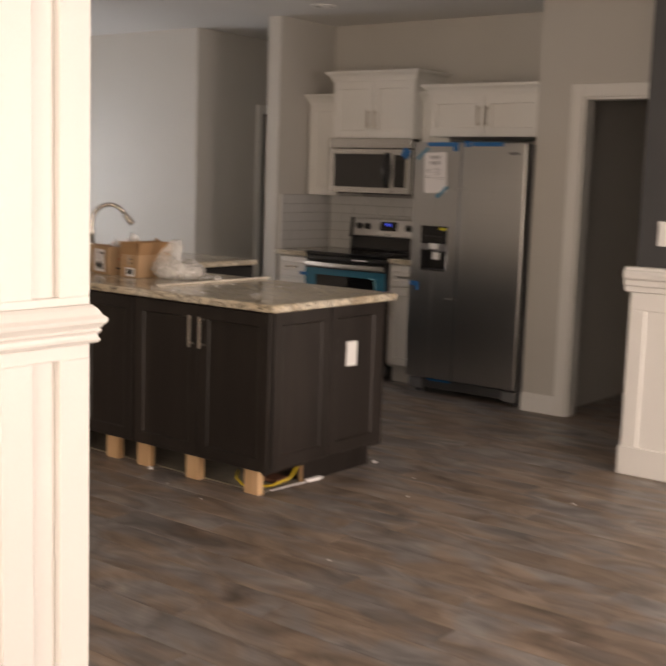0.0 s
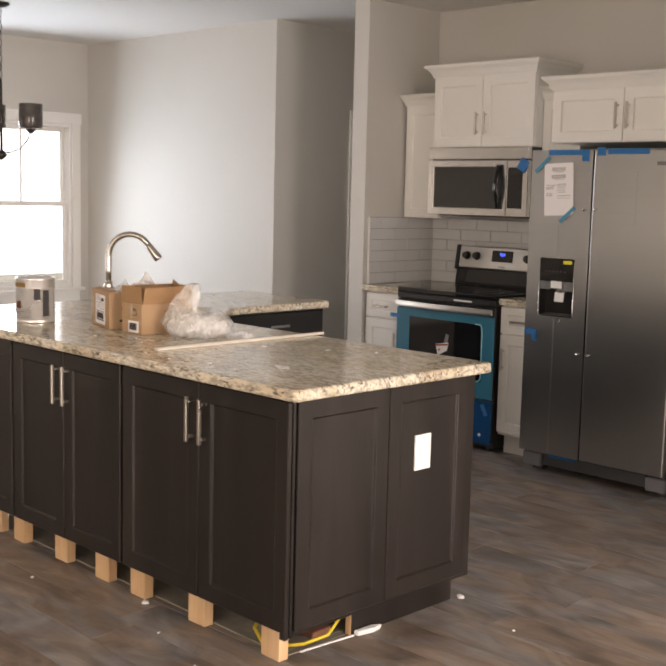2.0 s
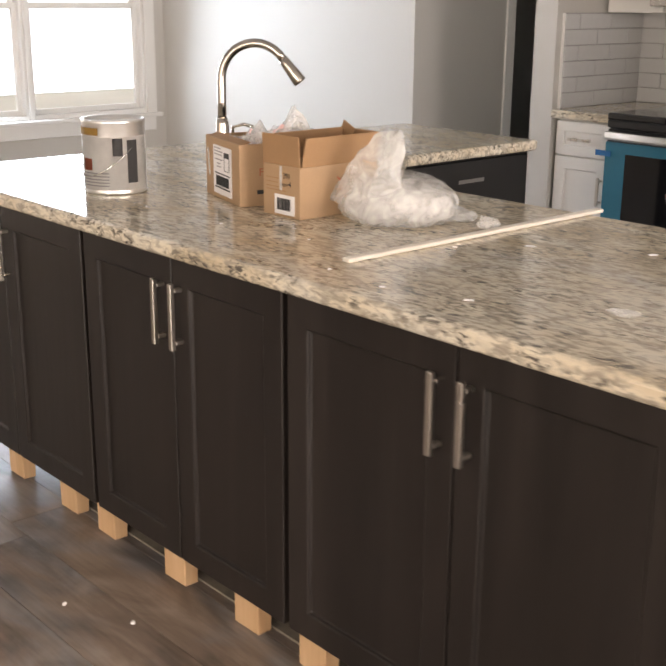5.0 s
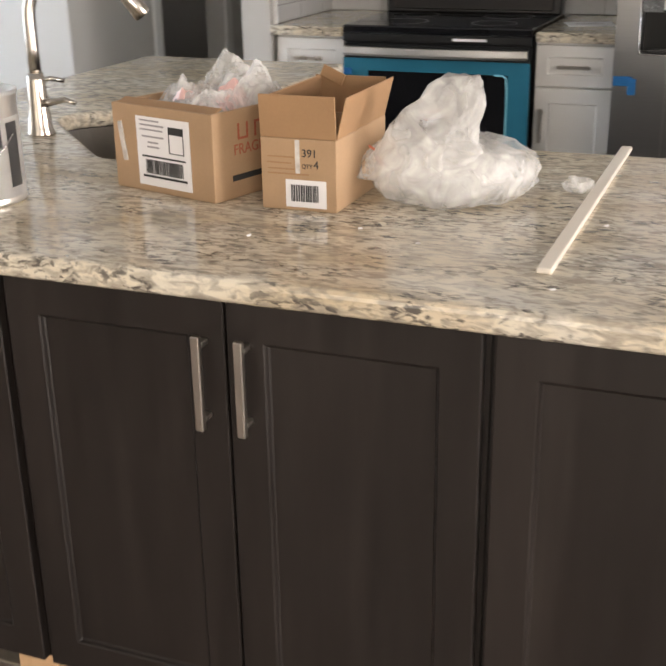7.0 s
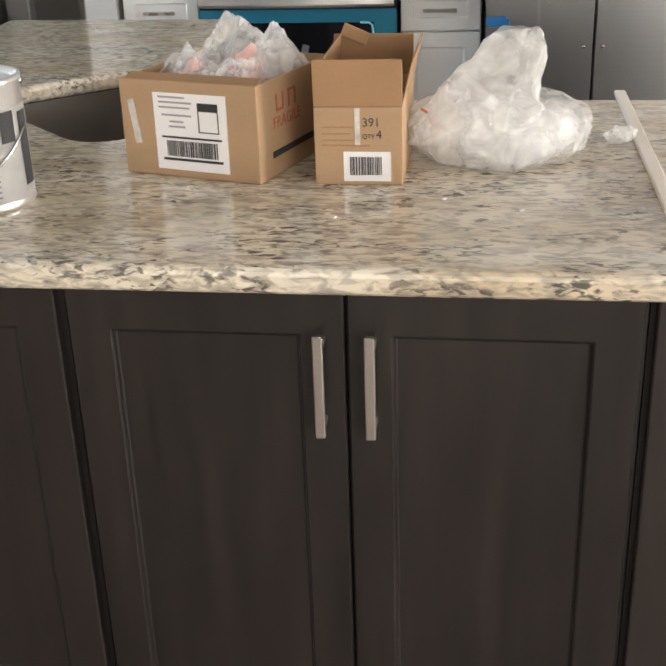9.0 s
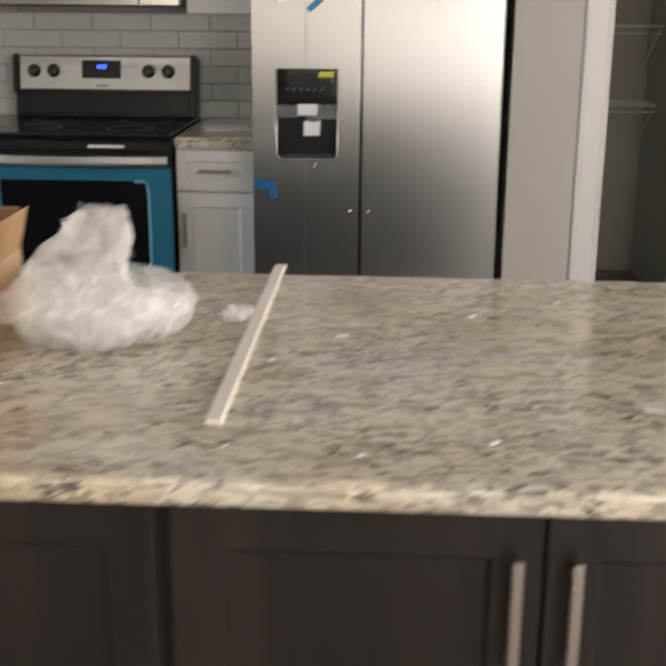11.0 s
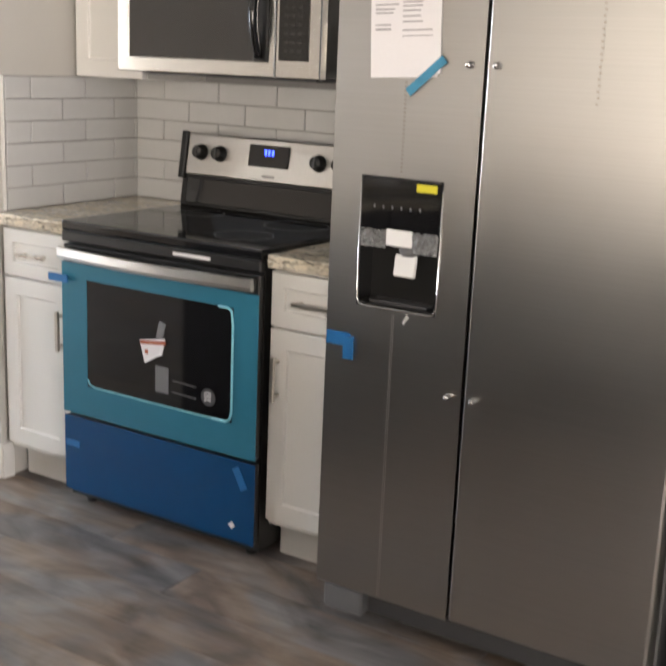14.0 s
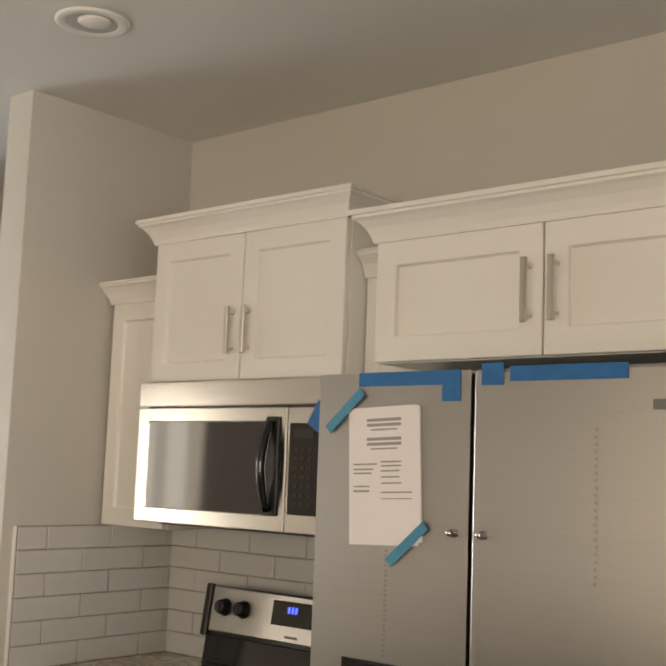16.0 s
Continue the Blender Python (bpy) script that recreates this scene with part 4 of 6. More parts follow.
for i, (x, y, s) in enumerate(((2.128, -2.640, 0.016), (1.405, -3.556, 0.015), (2.62, -3.05, 0.007), (2.45, -2.75, 0.006), (0.9, -3.72, 0.008), (0.72, -3.8, 0.007), (3.25, -2.6, 0.007), (1.66, -3.68, 0.006), (2.9, -4.0, 0.006), (1.95, -3.75, 0.005))):
    bm = bmesh.new()
    bmesh.ops.create_icosphere(bm, subdivisions=1, radius=s)
    for v in bm.verts:
        v.co *= junk.uniform(0.7, 1.3)
        v.co.z = max(v.co.z * 0.7, -0.3 * s)
    bm.transform(Matrix.Translation((x, y, 0.0015 + 0.3 * s)))
    solid("plaster_crumb", bm, PAPER, (x, y, 0.0015), "small white plaster crumb on the plank floor", "debris", "crumbs on the floor")

# granite top with the corner sink's hole
U, V = Vector((0.7071, -0.7071)), Vector((0.7071, 0.7071))
SC = Vector((0.005, -2.655))


def sink_pt(u, v):
    return tuple(SC + U * u + V * v)


hole = rounded([sink_pt(0, 0), sink_pt(0.56, 0), sink_pt(0.56, 0.41), sink_pt(0, 0.41)], 0.09, 6)
outline = rounded([(2.268, -3.638), (2.268, -2.688), (0.728, -2.688), (0.372, -2.305), (0.372, -1.625), (-0.345, -1.60), (-0.345, -3.638)], 0.02, 4)
solid("island_countertop", counter_slab(outline, hole, 0.8765, 0.914, 0.011), GRANITE, (1.0, -3.1, 0.8765), "polished speckled beige granite top of the L-shaped peninsula", "countertop")
sink = thing("corner_sink", (0.35, -2.7, 0.66), "taupe undermount corner sink in the granite top", "sink")
bm = bmesh.new()
rim = rounded([sink_pt(-0.006, -0.006), sink_pt(0.566, -0.006), sink_pt(0.566, 0.416), sink_pt(-0.006, 0.416)], 0.09, 6)
bot = rounded([sink_pt(0.02, 0.02), sink_pt(0.54, 0.02), sink_pt(0.54, 0.39), sink_pt(0.02, 0.39)], 0.09, 6)
top = [bm.verts.new((x, y, 0.876)) for x, y in rim]
low = [bm.verts.new((x, y, 0.69)) for x, y in bot]
for k in range(len(top)):
    j = (k + 1) % len(top)
    bm.faces.new((top[k], top[j], low[j], low[k]))
bm.faces.new(low)
ring = bmesh.ops.solidify(bm, geom=bm.faces[:], thickness=-0.008)
part("bowl", bm, SINKSTONE, sink)
dc = sink_pt(0.28, 0.2)
part("drain", lathe([(0.04, 0.6905), (0.04, 0.695), (0.03, 0.697), (0.02, 0.693)], 24, Matrix.Translation((dc[0], dc[1], 0))), CHROME, sink, smooth=True)

fx, fy = 0.112, -2.855
fau = thing("kitchen_faucet", (fx, fy, 0.914), "satin nickel gooseneck faucet with pull-down spray head", "faucet")
fm = Matrix.Translation((fx, fy, 0)) @ Matrix.Rotation(radians(38), 4, 'Z')
part("base", lathe([(0.031, 0.9145), (0.031, 0.918), (0.027, 0.93), (0.022, 0.98), (0.0195, 1.035), (0.017, 1.05)], 28, fm), FAUCETMETAL, fau, smooth=True)
arc = [(0, 0, 1.03), (0, 0, 1.10), (0, 0, 1.165)] + [(0.106 - 0.106 * math.cos(a), 0, 1.165 + 0.110 * math.sin(a)) for a in [math.pi * k / 16 for k in range(1, 14)]]
part("spout", tube(arc, 0.0135, 16, fm), FAUCETMETAL, fau, smooth=True)
e = Vector(arc[-1])
d = (Vector(arc[-1]) - Vector(arc[-2])).normalized()
part("spray_head", tube([e - d * 0.004, e + d * 0.012, e + d * 0.05, e + d * 0.078, e + d * 0.082], 0.016, 16, fm, [0.0145, 0.016, 0.0185, 0.0205, 0.019]), FAUCETMETAL, fau, smooth=True)
part("lever", tube([(0.012, -0.02, 0.985), (0.03, -0.045, 0.992), (0.055, -0.062, 0.998), (0.075, -0.075, 0.990)], 0.006, 10, fm, [0.009, 0.008, 0.006, 0.005]), FAUCETMETAL, fau, smooth=True)
soap = thing("soap_dispenser", (fx - 0.075, fy + 0.095, 0.914), "slim satin nickel soap dispenser beside the faucet", "soap dispenser")
sm = Matrix.Translation((fx - 0.075, fy + 0.095, 0))
part("base", lathe([(0.02, 0.9145), (0.02, 0.92), (0.013, 0.93), (0.011, 0.965), (0.007, 0.97)], 20, sm), FAUCETMETAL, soap, smooth=True)
part("pump", tube([(0, 0, 0.965), (0, 0, 1.01), (0.03, 0.02, 1.02), (0.055, 0.04, 1.012)], 0.0055, 10, sm), FAUCETMETAL, soap, smooth=True)

# ---- appliances ----
rg = thing("range", (0.38, -0.33, 0), "freestanding electric range with teal and blue protective film", "range")
RF = -0.672
part("body", boxes((0.004, 0.756, -0.645, 0.0, 0.03, 0.895)), BLACK, rg)
for x in (0.05, 0.70):
    for y in (-0.60, -0.08):
        part("foot", lathe([(0.018, 0.0), (0.018, 0.03)], 12, Matrix.Translation((x, y, 0))), BLACK, rg)
part("cooktop", boxes((0.0, 0.76, -0.672, -0.02, 0.896, 0.926), bevel=0.006, segments=2), BLACKGLASS, rg)
part("front_lip", boxes((0.002, 0.758, -0.674, -0.6455, 0.862, 0.895), bevel=0.004), BLACK, rg)
part("paper_strip", boxes((0.45, 0.585, -0.6765, -0.6745, 0.874, 0.884)), PAPER, rg, "white paper strip")
door = part("oven_door", boxes((0.006, 0.754, RF, -0.646, 0.32, 0.855), bevel=0.004), BLACK, rg)
part("film", frame_shell(0.004, 0.756, RF - 0.004, RF - 0.0005, 0.318, 0.80, 0.108, 0.672, 0.415, 0.752), TEALFILM, door, "glossy teal protective film")
win = bmesh.new()
vs = [win.verts.new((x, RF - 0.0025, z)) for x, z in rounded([(0.100, 0.410), (0.680, 0.410), (0.680, 0.757), (0.100, 0.757)], 0.0001, 1)]
win.faces.new(vs)
g = bmesh.ops.extrude_face_region(win, geom=win.faces[:])
bmesh.ops.translate(win, vec=(0, 0.002, 0), verts=[v for v in g["geom"] if isinstance(v, bmesh.types.BMVert)])
part("window", win, BLACKGLASS, door, "black glass oven window")
edge = [(0.670, 0, 0.750)] + [(0.6705, 0, z) for z in (0.70, 0.5, 0.445)] + [(0.664, 0, 0.426), (0.65, 0, 0.4165), (0.60, 0, 0.416)]
edge = [(0.62, 0, 0.751), (0.652, 0, 0.7505), (0.665, 0, 0.742)] + edge[1:]
part("film_edge", tube([(x, RF - 0.0045, z) for x, _, z in edge], 0.0038, 8), FILMEDGE, door, "bright turned edge of the film", smooth=True)
part("film_edge", tube([(0.60, RF - 0.0045, 0.416), (0.35, RF - 0.0045, 0.4165), (0.14, RF - 0.0045, 0.4175), (0.118, RF - 0.0045, 0.424), (0.112, RF - 0.0045, 0.44)], 0.0025, 8), FILMEDGE, door, smooth=True)
hb = bmesh.new()
hp = []
for i in range(13):
    s = i / 12
    x = 0.012 + 0.736 * s
    y = -0.700 - 0.026 * math.sin(math.pi * s)
    hp.append([hb.verts.new(p) for p in ((x, y, 0.812), (x, y - 0.004, 0.822), (x, y - 0.002, 0.846), (x, y + 0.008, 0.848), (x, y + 0.012, 0.814))])
for a, b in zip(hp, hp[1:]):
    for k in range(5):
        hb.faces.new((a[k], a[(k + 1) % 5], b[(k + 1) % 5], b[k]))
hb.faces.new(hp[0][::-1])
hb.faces.new(hp[-1])
part("door_handle", hb, STEELV, door, "curved brushed steel oven handle")
for x in (0.014, 0.71):
    part("handle_bracket", boxes((x, x + 0.036, -0.70, RF, 0.815, 0.845), bevel=0.003), BLACK, door)
tag = Matrix.Translation((0.38, RF - 0.005, 0.58)) @ Matrix.Rotation(-0.12, 4, 'Y')
card = prism([(-0.052, 0.030), (0.048, 0.036), (0.030, -0.014), (0.008, -0.020), (-0.040, -0.040)], -0.001, 0.001)
card.transform(tag @ Matrix.Rotation(radians(90), 4, 'X'))
part("warning_card", card, PAPER, door, "white paper card taped on the glass")
part("card_stripe", boxes((-0.05, 0.05, -0.002, -0.0012, 0.018, 0.029), m=tag), REDINK, door)
part("card_mark", boxes((-0.034, -0.022, -0.002, -0.0012, -0.012, 0.002), m=tag), REDINK, door)
part("clear_tape", boxes((0.392, 0.418, RF - 0.0040, RF - 0.0030, 0.615, 0.67), m=Matrix.Translation((0.405, 0, 0.64)) @ Matrix.Rotation(0.25, 4, 'Y') @ Matrix.Translation((-0.405, 0, -0.64))), GREYPLASTIC, door)
part("inner_tag", boxes((0.385, 0.435, RF - 0.0040, RF - 0.0030, 0.455, 0.535)), GREYPLASTIC, door)
part("round_sticker", lathe([(0.026, 0), (0.026, 0.001)], 24, Matrix.Translation((0.585, RF - 0.003, 0.475)) @ Matrix.Rotation(radians(90), 4, 'X')), DARKPLASTIC, door)
for k in range(3):
    part("sticker_mark", tube([(0.572 + 0.012 * j, RF - 0.0045, 0.464 + k * 0.01 + 0.005 * math.sin(j * 1.3)) for j in range(3)], 0.0022, 6), PAPER, door)
for z in (0.50, 0.465):
    part("rack_wire", tube([(0.45, RF - 0.0032, z), (0.54, RF - 0.0032, z - 0.003)], 0.0012, 6), GREYPLASTIC, door)
drawer = part("storage_drawer", boxes((0.006, 0.754, RF + 0.002, -0.646, 0.06, 0.305), bevel=0.004), BLACK, rg)
part("film", boxes((0.004, 0.756, RF - 0.002, RF + 0.0015, 0.056, 0.306), bevel=0.001), BLUEFILM, drawer, "glossy blue protective film")
part("tape", boxes((0.012, 0.07, RF - 0.0045, RF - 0.0025, 0.205, 0.225)), BLUETAPE, drawer)
part("tape", boxes((-0.012, 0.012, RF - 0.006, RF - 0.0025, -0.035, 0.035), m=Matrix.Translation((0.705, 0, 0.255)) @ Matrix.Rotation(-0.5, 4, 'Y')), BLUETAPE, drawer, "strip of blue painter's tape")
part("badge", lathe([(0.012, 0), (0.012, 0.001)], 4, Matrix.Translation((0.678, RF - 0.0025, 0.105)) @ Matrix.Rotation(radians(90), 4, 'X')), PAPER, drawer)
part("tape", boxes((-0.035, 0.045, -0.695, -0.692, 0.738, 0.762), m=Matrix.Translation((0, 0, 0)) @ Matrix.Rotation(0.0, 4, 'Y')), BLUETAPE, rg, "strip of blue painter's tape")
# back guard, leaning slightly back
lean = Matrix.Translation((0, -0.118, 0.926)) @ Matrix.Rotation(radians(-9), 4, 'X')
bg = part("back_guard", boxes((0.0, 0.76, 0.0, 0.085, 0.0, 0.248), bevel=0.005, m=lean), BLACK, rg)
part("control_panel", boxes((0.022, 0.738, -0.012, -0.0005, 0.108, 0.246), bevel=0.004, m=lean), STEELV, bg, "brushed steel control panel")
part("lower_glass", boxes((0.03, 0.73, -0.006, -0.0005, 0.012, 0.098), bevel=0.003, m=lean), BLACKGLASS, bg)
part("end_cap", boxes((-0.004, 0.021, -0.022, -0.0005, 0.092, 0.252), bevel=0.004, m=lean), BLACK, bg)
part("end_cap", boxes((0.739, 0.764, -0.022, -0.0005, 0.092, 0.252), bevel=0.004, m=lean), BLACK, bg)
clock = part("clock_display", boxes((0.285, 0.447, -0.016, -0.0125, 0.156, 0.228), bevel=0.002, m=lean), BLACKGLASS, bg)
for k, x in enumerate((0.350, 0.364, 0.378)):
    part("digit", boxes((x, x + 0.008, -0.0172, -0.0164, 0.194, 0.212), m=lean), BLUELED, clock)
part("brand_strip", boxes((0.345, 0.395, -0.0135, -0.0125, 0.122, 0.129), m=lean), GREYPLASTIC, bg)
for x in (0.085, 0.166, 0.563, 0.645):
    k = part("knob", lathe([(0.027, 0.0), (0.027, 0.006), (0.023, 0.010), (0.021, 0.028), (0.018, 0.031)], 24, lean @ Matrix.Translation((x, -0.0125, 0.185)) @ Matrix.Rotation(radians(90), 4, 'X')), BLACK, bg, smooth=True)
    part("pointer", boxes((x - 0.004, x + 0.004, -0.047, -0.0436, 0.166, 0.204), m=lean), DARKPLASTIC, k)
for cx, cy, r in ((0.19, -0.50, 0.105), (0.57, -0.50, 0.085), (0.19, -0.23, 0.075), (0.57, -0.23, 0.10)):
    part("burner_ring", lathe([(r, 0.9262), (r + 0.003, 0.9264), (r + 0.003, 0.9262)], 40, Matrix.Translation((cx, cy, 0)), cap=False), GREYPLASTIC, rg)

mw = thing("microwave", (0.38, -0.2, 1.376), "stainless over-the-range microwave with black glass door", "microwave")
MF = -0.42
part("body", boxes((0.002, 0.758, -0.385, 0.029, 1.378, 1.785), bevel=0.002), BLACK, mw)
part("vent_band", boxes((0.0, 0.76, MF, -0.386, 1.714, 1.786), bevel=0.003), SHINYSTEEL, mw)
door = part("door", frame_shell(0.0, 0.604, MF, -0.386, 1.376, 1.708, 0.048, 0.548, 1.420, 1.668, 0.003), SHINYSTEEL, mw)
part("window", boxes((0.044, 0.552, MF + 0.003, -0.39, 1.416, 1.672)), MESHGLASS, door, "dark glass window")
part("window_mesh", boxes((0.11, 0.505, MF + 0.0022, MF + 0.0028, 1.462, 1.638)), MESHGLASS, door)
hb = []
for i in range(11):
    s = i / 10
    z = 1.432 + 0.235 * s
    hb.append((0.556, MF - 0.012 - 0.030 * math.sin(math.pi * s), z))
part("handle", tube(hb, 0.0135, 10), BLACKGLASS, door, "glossy black curved handle", smooth=True)
part("handle_plate", boxes((0.532, 0.582, MF - 0.008, MF - 0.0005, 1.418, 1.682), bevel=0.004), BLACK, door)
ctl = part("control_side", boxes((0.607, 0.76, MF, -0.386, 1.376, 1.708), bevel=0.003), SHINYSTEEL, mw)
part("keypad", boxes((0.618, 0.722, MF - 0.002, MF - 0.0003, 1.425, 1.665), bevel=0.001), BLACKGLASS, ctl)
part("display", boxes((0.635, 0.705, MF - 0.0032, MF - 0.0022, 1.625, 1.65)), MESHGLASS, ctl)
for r in range(7):
    for c in range(3):
        part("key", boxes((0.637 + c * 0.024, 0.651 + c * 0.024, MF - 0.003, MF - 0.0022, 1.448 + r * 0.024, 1.456 + r * 0.024)), MESHGLASS, ctl)
part("grease_filter", boxes((0.05, 0.71, -0.36, -0.06, 1.368, 1.3775)), DARKPLASTIC, mw)
part("tape", boxes((-0.030, 0.034, -0.003, 0.0, -0.032, 0.040), bevel=0.0012, m=Matrix.Translation((0.722, MF - 0.0025, 1.676)) @ Matrix.Rotation(0.55, 4, 'Y')), BLUETAPE, mw, "bit of blue painter's tape")

fr = thing("refrigerator", (1.52, -0.4, 0), "stainless side-by-side refrigerator with tape and manual, handles missing", "refrigerator")
FY = -0.843
part("body", boxes((1.092, 1.950, -0.765, -0.02, 0.05, 1.735), bevel=0.004), GREYPLASTIC, fr)
for x in (1.10, 1.88):
    for y in (-0.70, -0.10):
        part("foot", boxes((x, x + 0.06, y - 0.03, y + 0.03, 0, 0.05)), DARKPLASTIC, fr)
part("grille", boxes((1.21, 1.83, -0.79, -0.766, 0.045, 0.112), bevel=0.004), DARKPLASTIC, fr)
for x0, x1 in ((1.088, 1.205), (1.838, 1.948)):
    part("hinge_cover", boxes((x0, x1, -0.812, -0.766, 0.036, 0.108), bevel=0.006), GREYPLASTIC, fr)
for x in (1.10, 1.93):
    part("hinge_screw", lathe([(0.008, 0.109), (0.008, 0.117), (0.004, 0.123)], 10, Matrix.Translation((x, -0.800, 0))), CHROME, fr)
part("toe_tape", boxes((1.24, 1.42, -0.7925, -0.7905, 0.096, 0.112)), BLUETAPE, fr)
DX0, DX1, DZ0, DZ1 = 1.168, 1.382, 0.868, 1.178
left_door = part("freezer_door", frame_shell(1.085, 1.4595, FY, -0.770, 0.124, 1.742, DX0, DX1, DZ0, DZ1), STEEL, fr)
part("groove", boxes((1.266, 1.2675, FY - 0.0012, FY - 0.0004, 0.13, 0.855), (1.271, 1.2725, FY - 0.0012, FY - 0.0004, 0.13, 0.855)), STEELV, left_door)
rd = boxes((1.4655, 1.948, FY, -0.770, 0.124, 1.742), bevel=0.006, segments=2)
right_door = part("fridge_door", rd, STEEL, fr)
part("edge_trim", boxes((1.4597, 1.4606, FY - 0.001, -0.80, 0.126, 1.741)), CHROME, left_door)
# black strip painted in for the shade of the gap between the doors
part("seam_fill", boxes((1.4596, 1.4654, -0.815, -0.771, 0.126, 1.741)), BLACK, left_door)
part("dispenser_back", boxes((DX0, DX1, -0.788, -0.7705, DZ0, DZ1)), BLACK, left_door)
part("dispenser_shell", boxes((DX0, DX0 + 0.006, FY - 0.002, -0.7885, DZ0, DZ1), (DX1 - 0.006, DX1, FY - 0.002, -0.7885, DZ0, DZ1), (DX0 + 0.006, DX1 - 0.006, FY - 0.002, -0.7885, DZ0, DZ0 + 0.008)), BLACK, left_door)
part("dispenser_rim", tube([(x, FY - 0.002, z) for x, z in ((DX0, DZ1 - 0.02), (DX0, DZ0 + 0.02), (DX0 + 0.006, DZ0 + 0.004), (DX0 + 0.02, DZ0), (DX1 - 0.02, DZ0), (DX1 - 0.006, DZ0 + 0.004), (DX1, DZ0 + 0.02), (DX1, DZ1 - 0.02))], 0.0022, 8), CHROME, left_door, "bright metal rim", smooth=True)
part("dispenser_panel", boxes((DX0 + 0.001, DX1 - 0.001, FY - 0.004, -0.79, DZ1 - 0.135, DZ1 - 0.001), bevel=0.004), BLACKGLASS, left_door, "black glass dispenser controls")
for i in range(6):
    part("indicator", boxes((1.205 + i * 0.024, 1.209 + i * 0.024, FY - 0.0052, FY - 0.0042, 1.105, 1.112)), GREYPLASTIC, left_door)
part("yellow_label", boxes((1.316, 1.368, FY - 0.0055, FY - 0.0042, 1.150, 1.168)), YELLOW, left_door, "small yellow label")
part("spout_block", boxes((1.245, 1.315, -0.84, -0.79, 1.015, 1.048), bevel=0.004), GREYPLASTIC, left_door)
part("spout_tape", boxes((1.243, 1.312, -0.8495, -0.8475, 1.020, 1.058), bevel=0.0006), WHITEPLASTIC, left_door, "square of white packing foam")
part("paddle_neck", lathe([(0.020, 0.998), (0.026, 1.006), (0.026, 1.014), (0.018, 1.018)], 20, Matrix.Translation((1.296, -0.825, 0))), GREYPLASTIC, left_door, smooth=True)
part("paddle", boxes((-0.029, 0.029, -0.004, 0.004, -0.052, 0.0), bevel=0.003, m=Matrix.Translation((1.292, -0.834, 1.000)) @ Matrix.Rotation(radians(-8), 4, 'X')), WHITEPLASTIC, left_door, "white dispenser paddle")


def loose_film(x0, x1, z0, z1, seed):
    """A wrinkled strip of clear tape hanging in front of the dispenser."""
    bm = bmesh.new()
    nx, nz = 14, 8
    g = [[bm.verts.new((x0 + (x1 - x0) * a / nx, FY - 0.004 - 0.009 * abs(noise.noise(Vector((a * 0.55 + seed, b * 0.4, seed)))), z0 + (z1 - z0) * b / nz * (1 - 0.25 * abs(noise.noise(Vector((a * 0.5, seed, 0))))))) for b in range(nz + 1)] for a in range(nx + 1)]
    for a in range(nx):
        for b in range(nz):
            bm.faces.new((g[a][b], g[a + 1][b], g[a + 1][b + 1], g[a][b + 1]))
    bmesh.ops.solidify(bm, geom=bm.faces[:], thickness=0.0004)
    return part("clear_tape", bm, CLEARTAPE, left_door, "loose wrinkled clear tape")


loose_film(1.172, 1.243, 1.012, 1.056, 3.1)
loose_film(1.312, 1.378, 1.008, 1.060, 8.7)
part("drip_tray", boxes((DX0 + 0.03, DX1 - 0.03, -0.835, -0.79, 0.877, 0.883)), DARKPLASTIC, left_door)
for x, par in ((1.429, left_door), (1.494, right_door)):
    for z in (1.436, 0.688):
        part("handle_stud", lathe([(0.0085, 0), (0.0085, 0.006), (0.006, 0.008), (0.006, 0.020), (0.0045, 0.022)], 12, Matrix.Translation((x, FY, z)) @ Matrix.Rotation(radians(90), 4, 'X')), CHROME, par, "bare metal handle stud", smooth=True)
dots = [(1.268, 1.274, FY - 0.0012, FY - 0.0003, 1.19 + k * 0.0095, 1.195 + k * 0.0095) for k in range(22)]
part("glue_residue", boxes(*dots), GLUE, left_door, "faint dotted line of old glue")["kind"] = "stuff"
dots = [(1.714 + 0.002 * (k % 2), 1.720 + 0.002 * (k % 2), FY - 0.0012, FY - 0.0003, 1.365 + k * 0.0125, 1.370 + k * 0.0125) for k in range(22)]
part("glue_residue", boxes(*dots), GLUE, right_door, "faint dotted line of old glue")["kind"] = "stuff"
part("brand_plate", boxes((1.822, 1.90, FY - 0.0015, FY - 0.0003, 1.664, 1.682)), GREYPLASTIC, right_door)
part("tape", boxes((1.19, 1.395, FY - 0.002, FY - 0.0006, 1.715, 1.743), (1.395, 1.437, FY - 0.002, FY - 0.0006, 1.683, 1.743)), BLUETAPE, left_door, "strip of blue painter's tape")
part("tape", boxes((1.484, 1.532, FY - 0.002, FY - 0.0006, 1.712, 1.753)), BLUETAPE, right_door, "short blue painter's tape")
part("tape", boxes((1.545, 1.778, FY - 0.002, FY - 0.0006, 1.718, 1.746)), BLUETAPE, right_door, "strip of blue painter's tape")
man = part("manual", boxes((-0.082, 0.088, -0.003, -0.0004, -0.135, 0.137), m=Matrix.Translation((1.255, FY, 1.537)) @ Matrix.Rotation(-0.045, 4, 'Y')), PAPER, left_door, "white paper manual taped to the door")
mm = Matrix.Translation((1.255, FY, 1.537)) @ Matrix.Rotation(-0.045, 4, 'Y')
part("back_sheet", boxes((0.0882, 0.097, -0.006, -0.0008, -0.128, 0.134), m=mm), PAPER, man)
